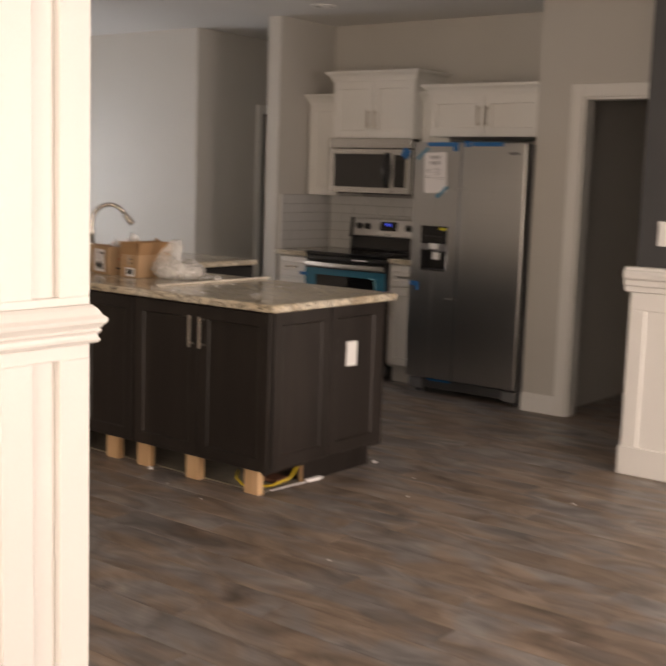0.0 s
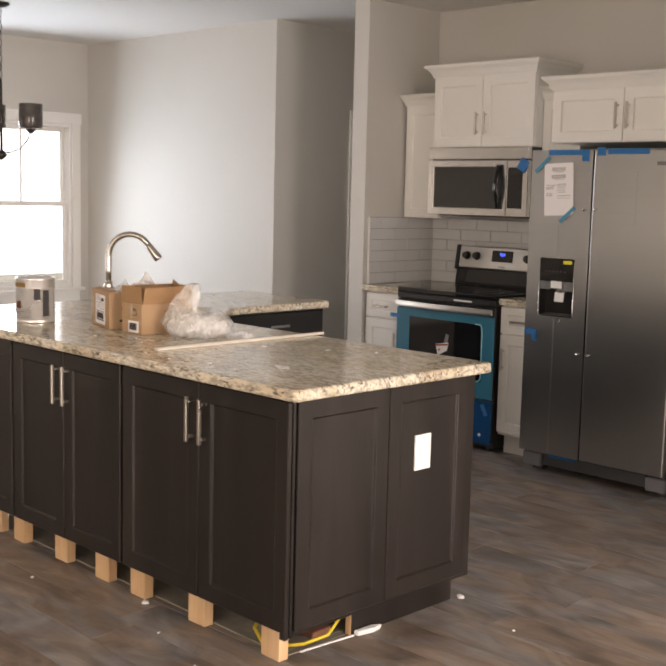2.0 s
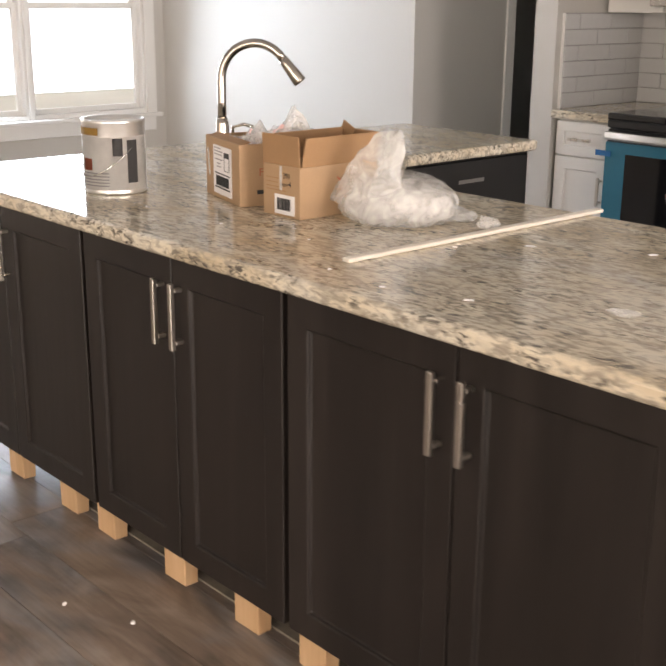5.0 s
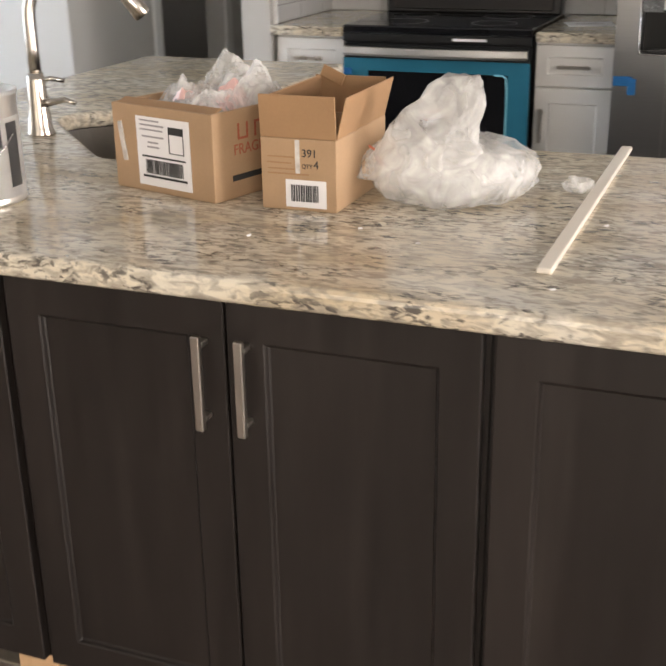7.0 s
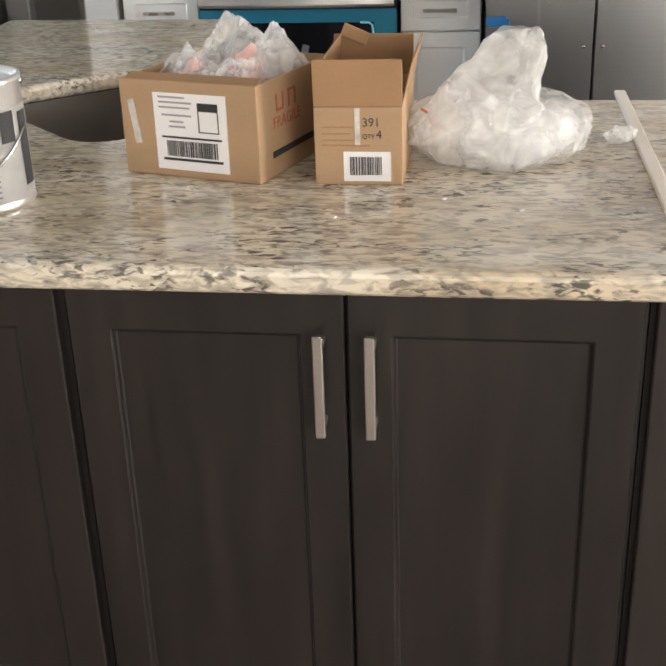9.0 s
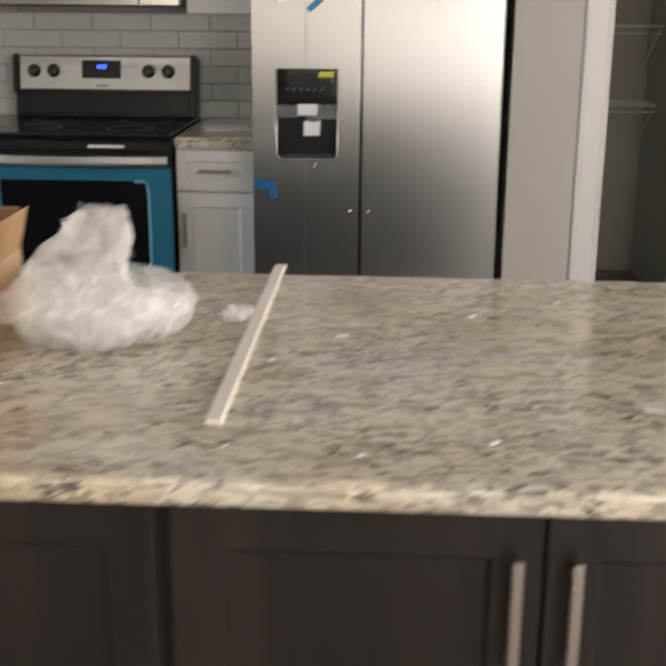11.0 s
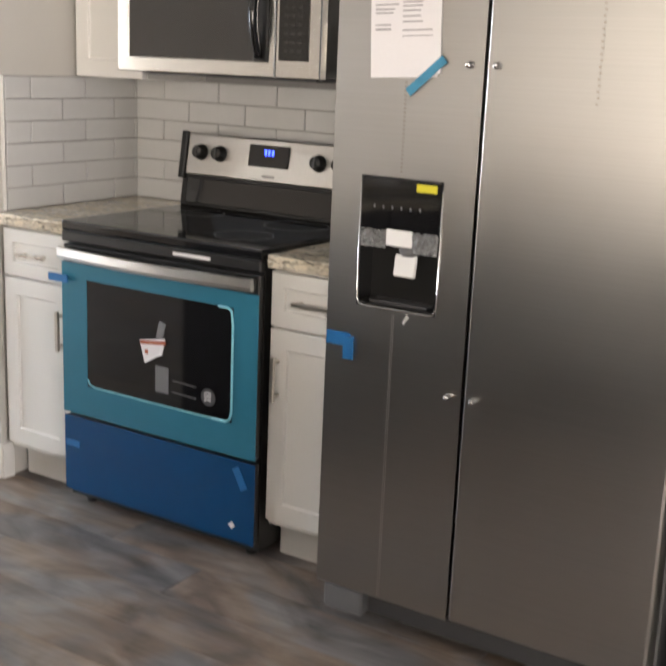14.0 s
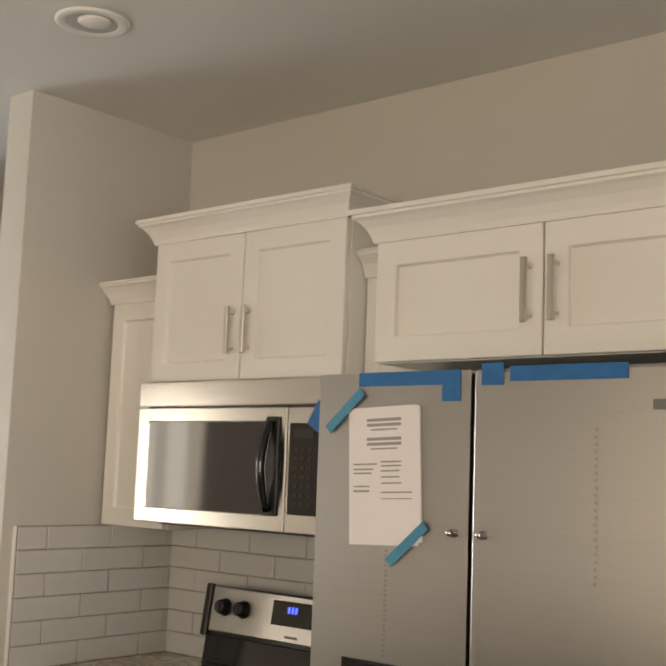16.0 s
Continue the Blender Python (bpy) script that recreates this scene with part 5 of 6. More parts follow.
for i, (a, b, z, h) in enumerate(((-0.035, 0.05, 0.108, 0.006), (-0.035, 0.05, 0.098, 0.006), (-0.025, 0.04, 0.09, 0.003), (-0.035, 0.05, 0.07, 0.006), (-0.035, 0.05, 0.06, 0.006), (-0.025, 0.04, 0.052, 0.003), (-0.07, -0.01, 0.022, 0.003), (-0.07, -0.02, 0.012, 0.003), (-0.07, -0.025, 0.004, 0.003), (-0.07, -0.03, -0.022, 0.003), (-0.07, -0.03, -0.032, 0.004), (0.0, 0.05, 0.026, 0.003), (0.0, 0.05, 0.018, 0.003), (0.0, 0.045, 0.008, 0.003), (0.0, 0.045, -0.004, 0.003), (0.0, 0.05, -0.016, 0.003), (0.0, 0.075, -0.034, 0.003), (0.0, 0.075, -0.046, 0.002))):
    part("text_line", boxes((a, b, -0.0042, -0.0032, z, z + h), m=mm), INK, man)
for cx, cz, ang in ((1.158, 1.666, -0.72), (1.323, 1.408, -0.72)):
    part("tape", boxes((-0.058, 0.058, -0.0065, -0.0045, -0.010, 0.010), m=Matrix.Translation((cx, FY, cz)) @ Matrix.Rotation(ang, 4, 'Y')), PALETAPE, left_door, "faded blue painter's tape")
part("tape", boxes((1.087, 1.155, FY - 0.003, FY - 0.0006, 0.758, 0.792), (1.140, 1.168, FY - 0.010, FY - 0.0035, 0.728, 0.785), bevel=0.0008), BLUETAPE, left_door, "blue painter's tape")
part("tape_residue", boxes((-0.004, 0.006, -0.004, -0.002, -0.016, 0.010), bevel=0.001, m=Matrix.Translation((1.305, FY, 0.852)) @ Matrix.Rotation(0.5, 4, 'Y')), BAG, left_door)

# ---- pantry ----
pd = thing("pantry_door", (2.96, -0.66, 0.01), "charcoal painted five-panel pantry door standing open", "door")
part("slab", boxes((2.945, 2.975, -0.66, 0.03, 0.01, 2.01)), DARKDOOR, pd)
for z0, z1 in ((0.01, 0.15), (0.44, 0.52), (0.81, 0.89), (1.18, 1.26), (1.55, 1.63), (1.90, 2.01)):
    part("rail", boxes((2.937, 2.9448, -0.66, 0.03, z0, z1), bevel=0.002), DARKDOOR, pd)
for a, b in ((-0.66, -0.56), (-0.07, 0.03)):
    part("stile", boxes((2.9365, 2.9446, a, b, 0.01, 2.01), bevel=0.002), DARKDOOR, pd)
kn = part("lever_handle", tube([(2.936, -0.03, 0.96), (2.90, -0.03, 0.96), (2.892, -0.035, 0.96), (2.89, -0.12, 0.958)], 0.008, 10), NICKEL, pd, "satin nickel lever", smooth=True)
part("rose", lathe([(0.028, 0), (0.028, 0.006)], 20, Matrix.Translation((2.9363, -0.03, 0.96)) @ Matrix.Rotation(radians(-90), 4, 'Y')), NICKEL, pd)
for z in (1.670, 1.277, 0.903):
    sh = thing("wire_shelf", (2.5, 1.02, z), "white coated wire shelf in the pantry", "shelf", "pantry shelves")
    part("front_bar", boxes((2.215, 2.860, 0.876, 0.884, z - 0.002, z + 0.008), (2.215, 2.860, 0.876, 0.884, z - 0.034, z - 0.026)), TRIM, sh)
    part("deck", boxes(*[(2.215, 2.860, y, y + 0.004, z + 0.002, z + 0.006) for y in [0.89 + 0.0255 * i for i in range(12)]]), TRIM, sh)
    for x in (2.24, 2.845):
        part("bracket", tube([(x, 0.89, z - 0.02), (x, 1.176, z - 0.20)], 0.005, 6), TRIM, sh)

# ---- things on the peninsula ----
CT = 0.9145


def open_box(base, turn, w, d, h, label, flaps):
    """An open carton: four walls, a floor and standing flaps."""
    t = thing("cardboard_box", (*base, CT), label, "cardboard box", "boxes on the peninsula")
    m = Matrix.Translation((*base, CT)) @ Matrix.Rotation(turn, 4, 'Z')
    k = 0.004
    part("carton", tray_shell(w, d, h, k, m), CARD, t)
    for spec, tilt in flaps:
        part("flap", boxes(spec, m=m @ tilt, bevel=0.001), CARDIN, t)
    return t, m


b1, m1 = open_box((0.529, -3.214), -0.287, 0.245, 0.27, 0.152, "brown cardboard box stuffed with clear plastic wrapping", [
    ((0.004, 0.241, -0.003, 0.0, 0.0, 0.03), Matrix.Translation((0, 0.004, 0.145)) @ Matrix.Rotation(radians(-70), 4, 'X')),
    ((0, 0.003, 0.0, 0.26, 0.0, 0.03), Matrix.Translation((0.239, 0.005, 0.146)) @ Matrix.Rotation(radians(-108), 4, 'Y'))])
lab = part("shipping_label", boxes((0.062, 0.192, -0.0018, -0.0004, 0.012, 0.134), m=m1), PAPER, b1, "white shipping label")
bars, rnd, x = [], random.Random(8), 0.082
while x < 0.172:
    w = rnd.choice((0.001, 0.0016, 0.0026))
    bars.append((x, x + w, -0.0028, -0.002, 0.034, 0.059))
    x += w + rnd.choice((0.0012, 0.002))
part("barcode", boxes(*bars, m=m1), BLACKINK, lab)
part("label_rule", boxes((0.074, 0.182, -0.0028, -0.002, 0.027, 0.031), (0.074, 0.182, -0.0028, -0.002, 0.063, 0.066), (0.142, 0.178, -0.0028, -0.002, 0.108, 0.121), (0.142, 0.1435, -0.0028, -0.002, 0.076, 0.121), (0.1765, 0.178, -0.0028, -0.002, 0.076, 0.121), (0.142, 0.178, -0.0028, -0.002, 0.0745, 0.076), m=m1), BLACKINK, lab)
for z, a, b in ((0.126, 0.072, 0.12), (0.118, 0.072, 0.132), (0.110, 0.072, 0.128), (0.098, 0.076, 0.13), (0.088, 0.09, 0.115), (0.080, 0.088, 0.118)):
    part("text_line", boxes((a, b, -0.0026, -0.002, z, z + 0.003), m=m1), INK, lab)
part("packing_tape", boxes((0.018, 0.030, -0.0014, -0.0004, 0.05, 0.12), m=m1 @ Matrix.Translation((0.024, 0, 0.085)) @ Matrix.Rotation(-0.15, 4, 'Y') @ Matrix.Translation((-0.024, 0, -0.085))), BAG, b1, "glossy clear packing tape")


def writing(text, size, m, mat, parent, name="printed_word"):
    cu = bpy.data.curves.new(name, 'FONT')
    cu.body, cu.size, cu.extrude = text, size, 0.0003
    tmp = bpy.data.objects.new(name, cu)
    scene.collection.objects.link(tmp)
    me = bpy.data.meshes.new_from_object(tmp.evaluated_get(bpy.context.evaluated_depsgraph_get()))
    bpy.data.objects.remove(tmp)
    bm = bmesh.new()
    bm.from_mesh(me)
    bm.transform(m)
    return part(name, bm, mat, parent)


side = m1 @ Matrix.Translation((0.2458, 0.05, 0.075)) @ Matrix.Rotation(radians(90), 4, 'Z') @ Matrix.Rotation(radians(90), 4, 'X')
writing("FRAGILE", 0.026, side, REDINK, b1)
part("glass_symbol", boxes((0.2452, 0.2462, 0.062, 0.066, 0.10, 0.128), (0.2452, 0.2462, 0.084, 0.088, 0.10, 0.128), (0.2452, 0.2462, 0.066, 0.084, 0.10, 0.104), (0.2452, 0.2462, 0.105, 0.109, 0.10, 0.128), (0.2452, 0.2462, 0.127, 0.131, 0.10, 0.128), (0.2452, 0.2462, 0.109, 0.127, 0.124, 0.128), m=m1), REDINK, b1)
part("printed_bar", boxes((0.2452, 0.2462, 0.045, 0.20, 0.030, 0.040), m=m1), BLACKINK, b1)

b2, m2 = open_box((0.849, -3.277), 0.0, 0.134, 0.245, 0.120, "tall narrow brown cardboard box standing open", [
    ((0.0, 0.134, -0.003, 0.0, 0.0, 0.070), Matrix.Translation((0, 0.003, 0.1205)) @ Matrix.Rotation(radians(3), 4, 'X')),
    ((0.0, 0.003, 0.0, 0.24, 0.0, 0.068), Matrix.Translation((0.001, 0.002, 0.1205)) @ Matrix.Rotation(radians(9), 4, 'Y')),
    ((0.0, 0.003, 0.004, 0.24, 0.0, 0.070), Matrix.Translation((0.131, 0.002, 0.1205)) @ Matrix.Rotation(radians(14), 4, 'Y')),
    ((0.0, 0.045, 0.0, 0.003, 0.0, 0.022), Matrix.Translation((0.012, 0.236, 0.186)) @ Matrix.Rotation(radians(24), 4, 'Y')),
    ((0.0, 0.134, 0.0, 0.003, 0.0, 0.066), Matrix.Translation((0, 0.241, 0.1205)) @ Matrix.Rotation(radians(-4), 4, 'X'))])
lab = part("barcode_label", boxes((0.044, 0.116, -0.0016, -0.0004, 0.006, 0.052), m=m2), PAPER, b2, "white barcode label")
bars, x = [], 0.054
while x < 0.104:
    w = rnd.choice((0.001, 0.0015, 0.0024))
    bars.append((x, x + w, -0.0026, -0.0018, 0.016, 0.044))
    x += w + rnd.choice((0.001, 0.0018))
part("barcode", boxes(*bars, m=m2), BLACKINK, lab)
up2 = m2 @ Matrix.Translation((0.073, -0.0006, 0.0905)) @ Matrix.Rotation(radians(90), 4, 'X')
writing("391", 0.0185, up2, BLACKINK, b2)
writing("QTY", 0.0095, up2 @ Matrix.Translation((0.0, -0.0185, 0)), BLACKINK, b2)
writing("4", 0.0185, up2 @ Matrix.Translation((0.021, -0.0185, 0)), BLACKINK, b2)
part("clear_tape", boxes((0.062, 0.070, -0.0010, -0.0003, 0.060, 0.118), m=m2), BAG, b2, "glossy clear tape")
part("text_line", boxes((0.012, 0.06, -0.0012, -0.0004, 0.088, 0.090), (0.012, 0.055, -0.0012, -0.0004, 0.078, 0.080), (0.012, 0.06, -0.0012, -0.0004, 0.068, 0.070), (0.012, 0.085, -0.0012, -0.0004, 0.060, 0.0625), m=m2), CARDIN, b2)


def crumple(center, radii, seed, spikes, sub=4, rough=0.3, pleat=0.0):
    """A crumpled film bag: a noisy lump with pulled-up tips."""
    bm = bmesh.new()
    bmesh.ops.create_icosphere(bm, subdivisions=sub, radius=1)
    off = Vector((seed * 7.3, seed * 3.1, seed * 1.7))
    for v in bm.verts:
        n0 = v.co.normalized()
        k = 1 + rough * noise.noise(n0 * 1.6 + off) + 0.5 * rough * noise.noise(n0 * 4.2 + off) + 0.22 * rough * abs(noise.noise(n0 * 11 + off))
        for d, h, sharp in spikes:
            c = max(0.0, n0.dot(Vector(d).normalized()))
            k += h * c ** sharp * (0.85 + 0.3 * noise.noise(n0 * 5 + off))
        az = math.atan2(n0.y, n0.x)
        k += pleat * max(0.0, n0.z) * (abs(math.sin(4.5 * az + 2.5 * noise.noise(n0 * 2.1 + off))) - 0.5)
        p = n0 * k
        v.co = Vector((p.x * radii[0], p.y * radii[1], max(p.z, -0.72) * radii[2]))
    bm.transform(Matrix.Translation(Vector(center)))
    return bm


def ridges(p):
    """Sharp film creases at three sizes, 0 to 1."""
    return 0.55 * (1 - abs(noise.noise(p))) ** 2 + 0.3 * (1 - abs(noise.noise(p * 2.3 + Vector((3.1, 0.7, 5.9))))) ** 2 + 0.15 * (1 - abs(noise.noise(p * 5.1))) ** 2


def film_loft(prof, at, seed, around, crease, scale):
    """A slack film skin through rings of (height, half width, half depth, shift x, shift y)."""
    bm = bmesh.new()
    rings = []
    for pa, pb in zip(prof, prof[1:]):
        for q in range(5):
            z, rx, ry, sx, sy = [u + (v - u) * q / 5 for u, v in zip(pa, pb)]
            ring = []
            for k in range(around):
                a = 2 * math.pi * k / around
                c = Vector((math.cos(a) * rx, math.sin(a) * ry, z))
                p = c * scale + Vector((seed * 5.1, seed * 2.7, seed * 1.3))
                d = 1 + crease * (ridges(p) - 0.55) + 0.12 * noise.noise(c * 9 + Vector((seed, 0, seed)))
                lift = 0.0 if z < 0.004 else 0.14 * z * noise.noise(Vector((math.cos(a) * 1.3, math.sin(a) * 1.3, seed))) + 0.010 * noise.noise(p * 0.8)
                ring.append(bm.verts.new((at[0] + sx + c.x * d, at[1] + sy + c.y * d, CT + 0.0005 + z + max(-z * 0.5, lift))))
            rings.append(ring)
    for ra, rb in zip(rings, rings[1:]):
        for k in range(around):
            bm.faces.new((ra[k], ra[(k + 1) % around], rb[(k + 1) % around], rb[k]))
    bm.faces.new(rings[0][::-1])
    bm.faces.new(rings[-1])
    return bm


def film_sheet(m, w, d, base, peaks, seed, cells=46):
    """A crumpled sheet of film pushed up into peaks (u, v, height, spread)."""
    bm = bmesh.new()
    g = []
    for a in range(cells + 1):
        col = []
        for b in range(cells + 1):
            u, v = w * a / cells, d * b / cells
            edge = min(1.0, 6 * min(a, b, cells - a, cells - b) / cells)
            z = base + 0.036 * edge * ridges(Vector((u * 26, v * 26, seed)))
            for pu, pv, h, sp in peaks:
                r = math.hypot(u - pu, (v - pv) * 1.2) / sp
                z += h * max(0.0, 1 - r) ** 0.8 * (0.75 + 0.5 * noise.noise(Vector((u * 30, v * 30, seed + 4))))
            j = Vector((noise.noise(Vector((u * 40, v * 40, seed))), noise.noise(Vector((u * 40, v * 40, seed + 9))), 0)) * 0.008 * edge
            col.append(bm.verts.new((u + j.x, v + j.y, z)))
        g.append(col)
    for a in range(cells):
        for b in range(cells):
            bm.faces.new((g[a][b], g[a + 1][b], g[a + 1][b + 1], g[a][b + 1]))
    bm.transform(m)
    return bm


MOUND = ((0.000, 0.100, 0.096, 0.004, 0.0), (0.006, 0.124, 0.114, 0.006, 0.0), (0.028, 0.142, 0.128, 0.010, 0.0), (0.055, 0.146, 0.124, 0.012, 0.002), (0.078, 0.137, 0.108, 0.013, 0.004), (0.095, 0.110, 0.084, 0.014, 0.004), (0.104, 0.060, 0.046, 0.012, 0.0))
TUFT = ((0.040, 0.116, 0.062, -0.010, -0.050), (0.085, 0.102, 0.050, -0.008, -0.058), (0.115, 0.082, 0.036, 0.004, -0.062), (0.145, 0.068, 0.026, 0.018, -0.062), (0.175, 0.056, 0.018, 0.030, -0.058), (0.200, 0.048, 0.013, 0.036, -0.052), (0.212, 0.034, 0.005, 0.040, -0.050))
bag = thing("plastic_bag", (1.12, -3.09, CT), "crumpled milky clear plastic bag on the granite beside the boxes", "plastic bag")
part("film", film_loft(MOUND, (1.108, -3.100), 2, 150, 0.10, 15), BAG, bag, smooth=True)
part("tuft", film_loft(TUFT, (1.108, -3.100), 5, 120, 0.30, 15), BAG, bag, "gathered neck of the bag standing up", smooth=True)
part("inner_film", film_loft([(z * 0.82, x * 0.84, y * 0.84, a, b) for z, x, y, a, b in MOUND], (1.112, -3.100), 9, 90, 0.24, 22), BAG, bag, smooth=True)
part("tail", film_loft(((0.0, 0.050, 0.040, 0, 0), (0.004, 0.060, 0.050, 0, 0), (0.020, 0.048, 0.040, 0, 0), (0.030, 0.020, 0.016, 0, 0)), (1.190, -2.985), 13, 60, 0.3, 26), BAG, bag)
for x, y, z, a in ((1.010, -3.182, 0.092, 0.5), (1.024, -3.186, 0.076, -0.3), (1.031, -3.19, 0.068, 0.9)):
    part("red_print", boxes((-0.006, 0.006, -0.0006, 0.0006, -0.002, 0.002), m=Matrix.Translation((x, y, CT + z)) @ Matrix.Rotation(a, 4, 'Y')), REDINK, bag)
wrap = thing("plastic_wrap", (0.70, -3.09, CT + 0.01), "crumpled clear bubble wrap bulging out of the cardboard box", "plastic wrap")
part("film", film_sheet(m1 @ Matrix.Translation((0.008, 0.008, 0)), 0.229, 0.254, 0.122, ((0.024, 0.12, 0.062, 0.045), (0.070, 0.21, 0.085, 0.055), (0.125, 0.20, 0.066, 0.07), (0.195, 0.16, 0.090, 0.065), (0.165, 0.07, 0.040, 0.07)), 3), BAG, wrap)
part("film", film_sheet(m1 @ Matrix.Translation((0.012, 0.012, -0.012)), 0.221, 0.246, 0.118, ((0.045, 0.12, 0.070, 0.06), (0.080, 0.20, 0.075, 0.07), (0.180, 0.19, 0.080, 0.08), (0.110, 0.08, 0.035, 0.06)), 8), BAG, wrap)
part("pink_film", film_sheet(m1 @ Matrix.Translation((0.05, 0.07, 0)), 0.14, 0.13, 0.108, ((0.03, 0.03, 0.05, 0.05), (0.11, 0.07, 0.07, 0.05)), 15, 20), PINKFILM, wrap, "pink tinted plastic film")
bead = crumple((1.330, -3.025, CT + 0.014), (0.022, 0.020, 0.017), 31, [((1, 0.2, 0.1), 0.5, 5)], 2, 0.5)
solid("plastic_scrap", bead, BAG, (1.330, -3.025, CT), "small crumpled clear plastic scrap beside the strip", "plastic scrap")
cap = crumple((1.94, -3.392, CT + 0.005), (0.024, 0.020, 0.006), 37, [((1, 0.3, 0.1), 0.3, 5)], 2, 0.5)
solid("plastic_scrap", cap, BAG, (1.94, -3.392, CT), "flat clear plastic scrap on the granite", "plastic scrap")
solid("wood_strip", boxes((1.354, 1.376, -3.482, -2.650, CT, CT + 0.009), bevel=0.002), PALEWOOD, (1.366, -3.06, CT), "long pale bare wood strip lying across the granite", "wood strip")
for i, (x, y, a) in enumerate(((1.507, -3.092, 0.4), (1.718, -2.966, 0.9), (1.711, -3.513, 0.7), (1.551, -3.563, 0.6), (0.9, -3.44, 1.2), (1.05, -3.35, 0.5), (1.872, -2.867, 0.8), (1.41, -3.218, 0.9), (1.16, -3.40, 0.3), (1.389, -3.544, 0.5))):
    k = (1.0, 0.9, 0.85, 0.55, 0.4, 0.35, 0.6, 0.45, 0.35, 0.4)[i]
    bm = boxes((-0.010 * k, 0.010 * k, -0.0035 * k, 0.0035 * k, 0, 0.0025), bevel=0.0006, m=Matrix.Translation((x, y, CT + 0.0003)) @ Matrix.Rotation(a, 4, 'Z'))
    solid("wood_chip", bm, PAPER, (x, y, CT + 0.0003), "tiny pale chip lying on the granite", "debris", "chips on the granite")

can = thing("paint_can", (0.350, -3.380, CT), "used one-gallon paint can with drips and pale label", "paint can")
cm = Matrix.Translation((0.350, -3.380, 0))
part("body", lathe([(0.080, CT), (0.083, CT + 0.004), (0.081, CT + 0.008), (0.081, CT + 0.178), (0.083, CT + 0.182), (0.083, CT + 0.190), (0.076, CT + 0.190), (0.074, CT + 0.182), (0.072, CT + 0.180)], 40, cm), CANTIN, can, smooth=True)
lb = bmesh.new()
steps = 40
for z0, z1 in ((CT + 0.012, CT + 0.148),):
    a = [lb.verts.new((0.0816 * math.cos(math.radians(t)), 0.0816 * math.sin(math.radians(t)), z0)) for t in range(100, 401, 6)]
    b = [lb.verts.new((0.0816 * math.cos(math.radians(t)), 0.0816 * math.sin(math.radians(t)), z1)) for t in range(100, 401, 6)]
    for k in range(len(a) - 1):
        lb.faces.new((a[k], a[k + 1], b[k + 1], b[k]))
lb.transform(cm)
bmesh.ops.solidify(lb, geom=lb.faces[:], thickness=0.0006)
label = part("label", lb, CANMETAL, can, "pale printed paper label", smooth=True)


def can_patch(a0, a1, z0, z1, mat, r=0.0828):
    q = bmesh.new()
    n = max(2, int((a1 - a0) / 5))
    p0 = [q.verts.new((r * math.cos(math.radians(a0 + (a1 - a0) * k / n)), r * math.sin(math.radians(a0 + (a1 - a0) * k / n)), CT + z0)) for k in range(n + 1)]
    p1 = [q.verts.new((v.co.x, v.co.y, CT + z1)) for v in p0]
    for k in range(n):
        q.faces.new((p0[k], p0[k + 1], p1[k + 1], p1[k]))
    bmesh.ops.solidify(q, geom=q.faces[:], thickness=0.0006)
    q.transform(cm)
    return part("print_patch", q, mat, label, smooth=True)


can_patch(200, 300, 0.152, 0.170, CANOCHRE)
can_patch(326, 344, 0.10, 0.145, GREYPLASTIC)
can_patch(352, 372, 0.03, 0.14, GREYPLASTIC)
can_patch(262, 285, 0.062, 0.092, REDINK)
can_patch(190, 205, 0.02, 0.12, BLUEFILM)
for i in range(5):
    can_patch(255, 318, 0.022 + i * 0.008, 0.0245 + i * 0.008, INK)
part("lid_opening", lathe([(0.071, CT + 0.17), (0.03, CT + 0.168)], 32, cm), PAINTIN, can)
hz = [(0.086 * math.cos(t), 0.086 * math.sin(t), CT + 0.12 - 0.075 * math.sin(t - math.pi)) for t in [math.pi + math.pi * k / 14 for k in range(15)]]
part("wire_bail", tube(hz, 0.0018, 6, cm), CHROME, can, smooth=True)

# ---- wall tiles ----
grout_l = structure("backsplash_bed", boxes((-0.325, -0.319, -0.605, 0.03, 0.914, 1.344), (-0.319, 1.085, 0.024, 0.03, 0.914, 1.376)), GROUT, "grey grout bed of the tiled backsplash")
TL, TH = 0.2445, 0.0685
full = mesh_of("tile", boxes((0.0, TL, -0.008, 0.0, 0.0, TH), bevel=0.0022), TILE)
cuts = {}


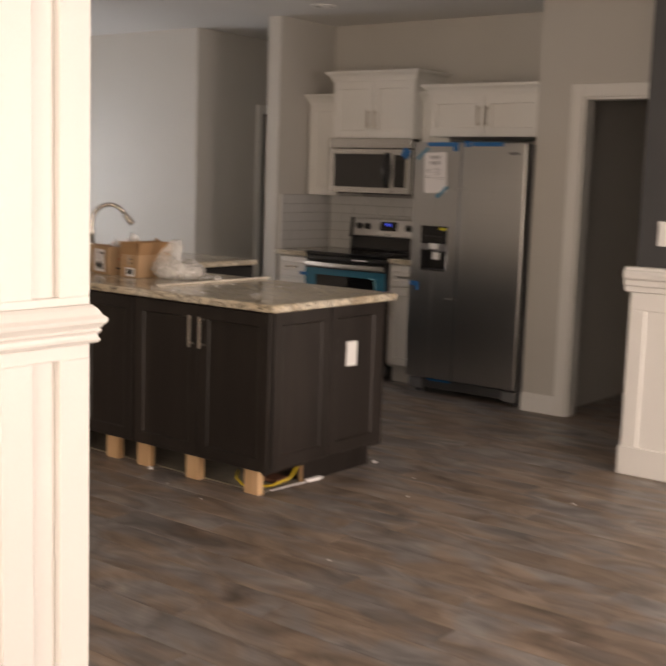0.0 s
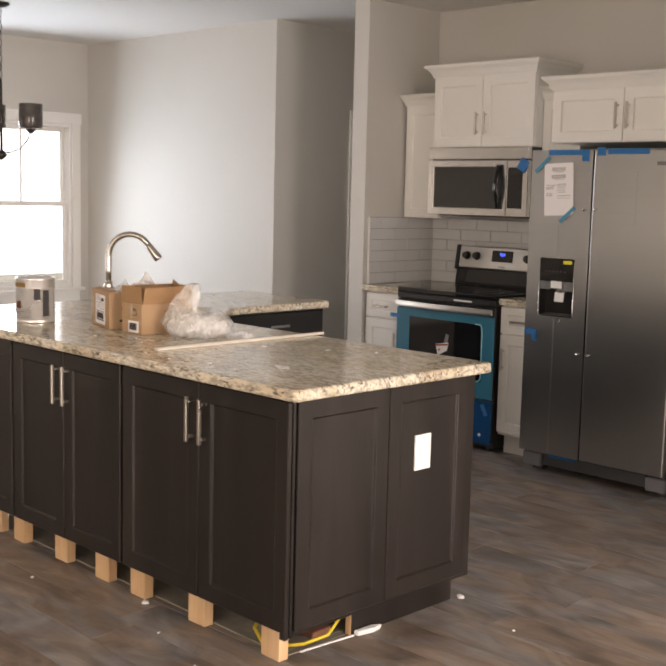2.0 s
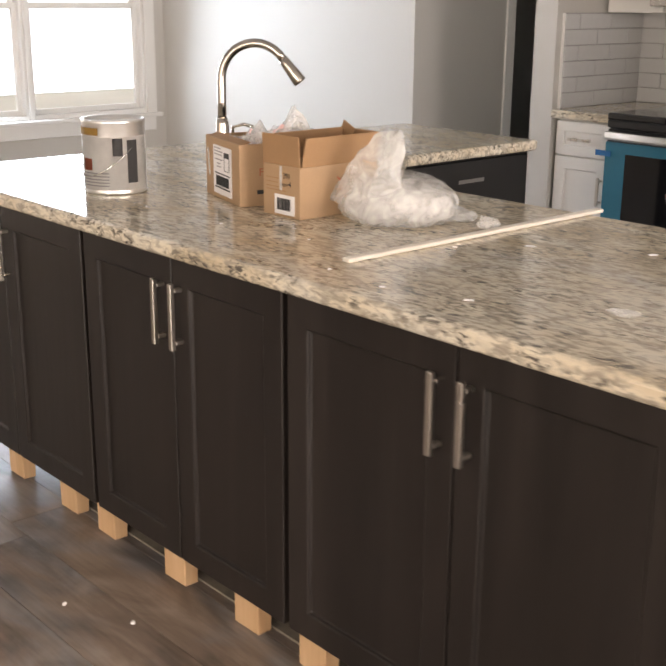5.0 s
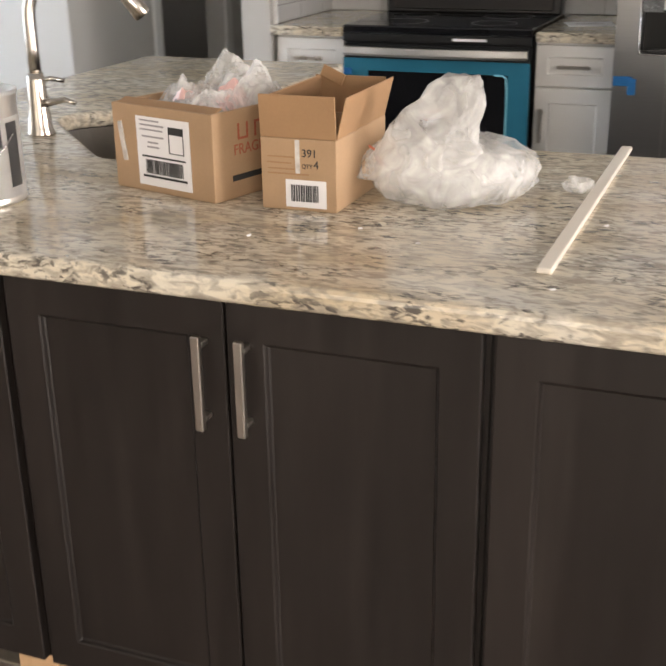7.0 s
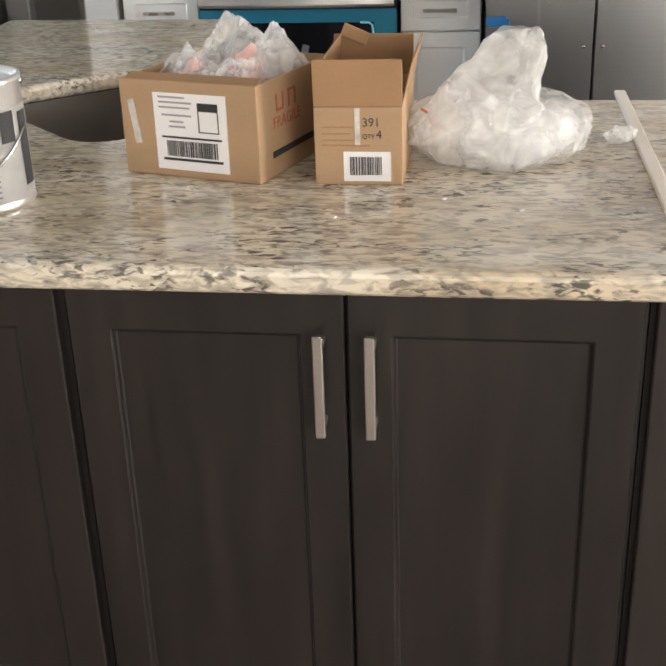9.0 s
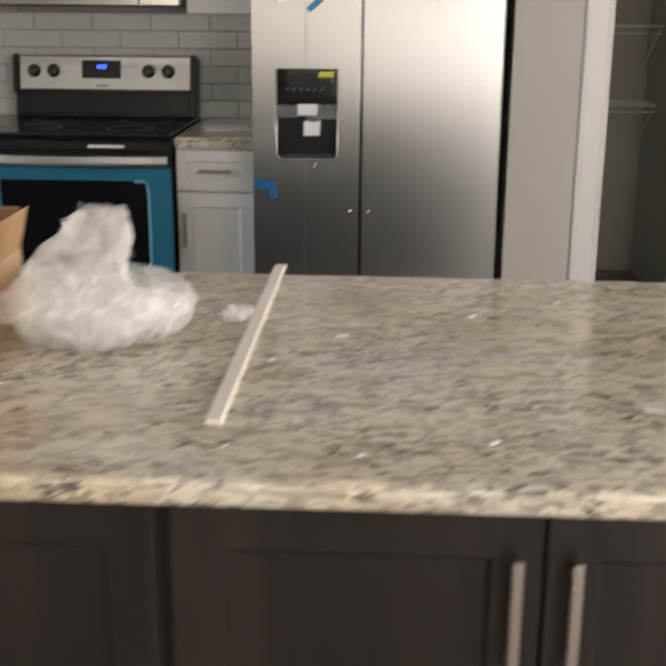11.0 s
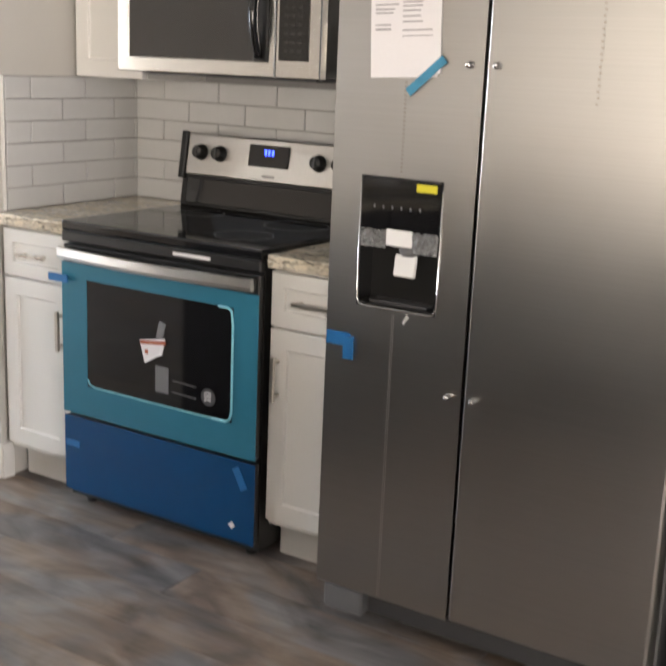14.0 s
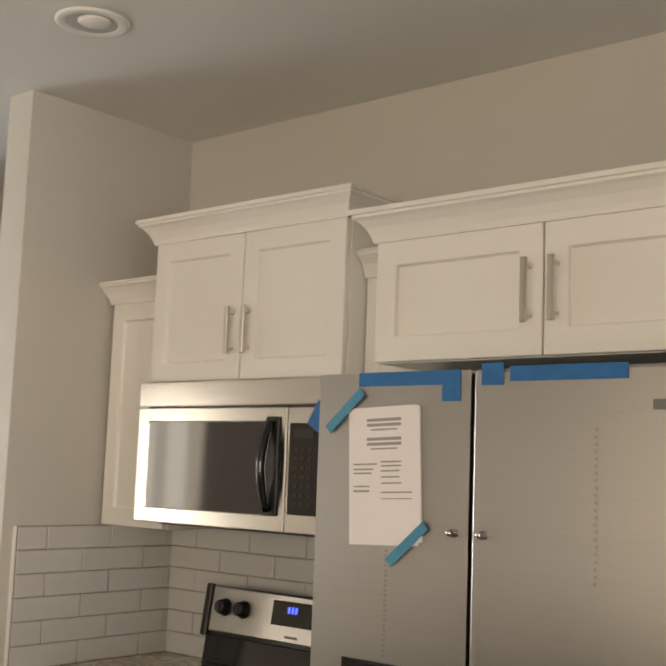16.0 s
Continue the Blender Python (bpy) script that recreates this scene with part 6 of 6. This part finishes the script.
def tile_at(length, m):
    key = round(length, 3)
    me = full
    if key < TL - 0.001:
        if key not in cuts:
            cuts[key] = mesh_of("tile", boxes((0.0, key, -0.008, 0.0, 0.0, TH), bevel=0.0022), TILE)
        me = cuts[key]
    ob = new("tile", me)
    ob.parent = grout_l
    ob.matrix_basis = m
    return ob


def tile_run(start, stop, place, rows, shift):
    for r in range(rows):
        z = 0.9155 + r * 0.0712
        x = start - (shift if r % 2 else 0.0)
        while x < stop - 0.004:
            a, b = max(x, start), min(x + TL, stop)
            if b - a > 0.012:
                tile_at(b - a, place(a, z))
            x += TL + 0.0028


tile_run(-0.3175, 1.083, lambda a, z: Matrix.Translation((a, 0.0235, z)), 6, 0.115)
tile_run(0.0, 0.616, lambda a, z: Matrix.Translation((-0.3185, -0.600 + a, z)) @ Matrix.Rotation(radians(90), 4, 'Z'), 6, 0.14)
structure("tile_edge_strip", boxes((-0.325, -0.310, -0.613, -0.606, 0.914, 1.344), bevel=0.002), TRIM, "white metal edge strip of the tiled backsplash")

# ---- plank floor ----
floor = structure("floor", boxes((-4.0, 8.52, -9.7, 2.07, -0.011, -0.0045)), SLAB, "grey-brown wood plank floor")
PW, PL = 0.182, 1.22
plank_mesh = mesh_of("plank", boxes((0.0012, PL - 0.0012, 0.0009, PW - 0.0009, -0.0045, 0.0), bevel=0.0009), FLOORWOOD)
rest = bmesh.new()
rng = random.Random(21)
count = 0
row = 0
y = -9.7
while y < 2.05:
    x = -4.0 - rng.uniform(0.1, 1.1)
    while x < 8.52:
        near = -0.9 < x < 4.6 and -5.6 < y < 0.0
        if near and count < 300:
            ob = new("plank", plank_mesh)
            ob.parent = floor
            ob.location = (x, y, 0)
            count += 1
        else:
            box(rest, max(x + 0.0012, -3.99), min(x + PL - 0.0012, 8.51), y + 0.0009, y + PW - 0.0009, -0.0045, 0.0)
        x += PL
    y += PW
    row += 1
far = new("far_planks", mesh_of("far_planks", rest, FLOORWOOD))
far.parent = floor
tagged(far, "grey-brown wood planks of the farther floor", kind="stuff")
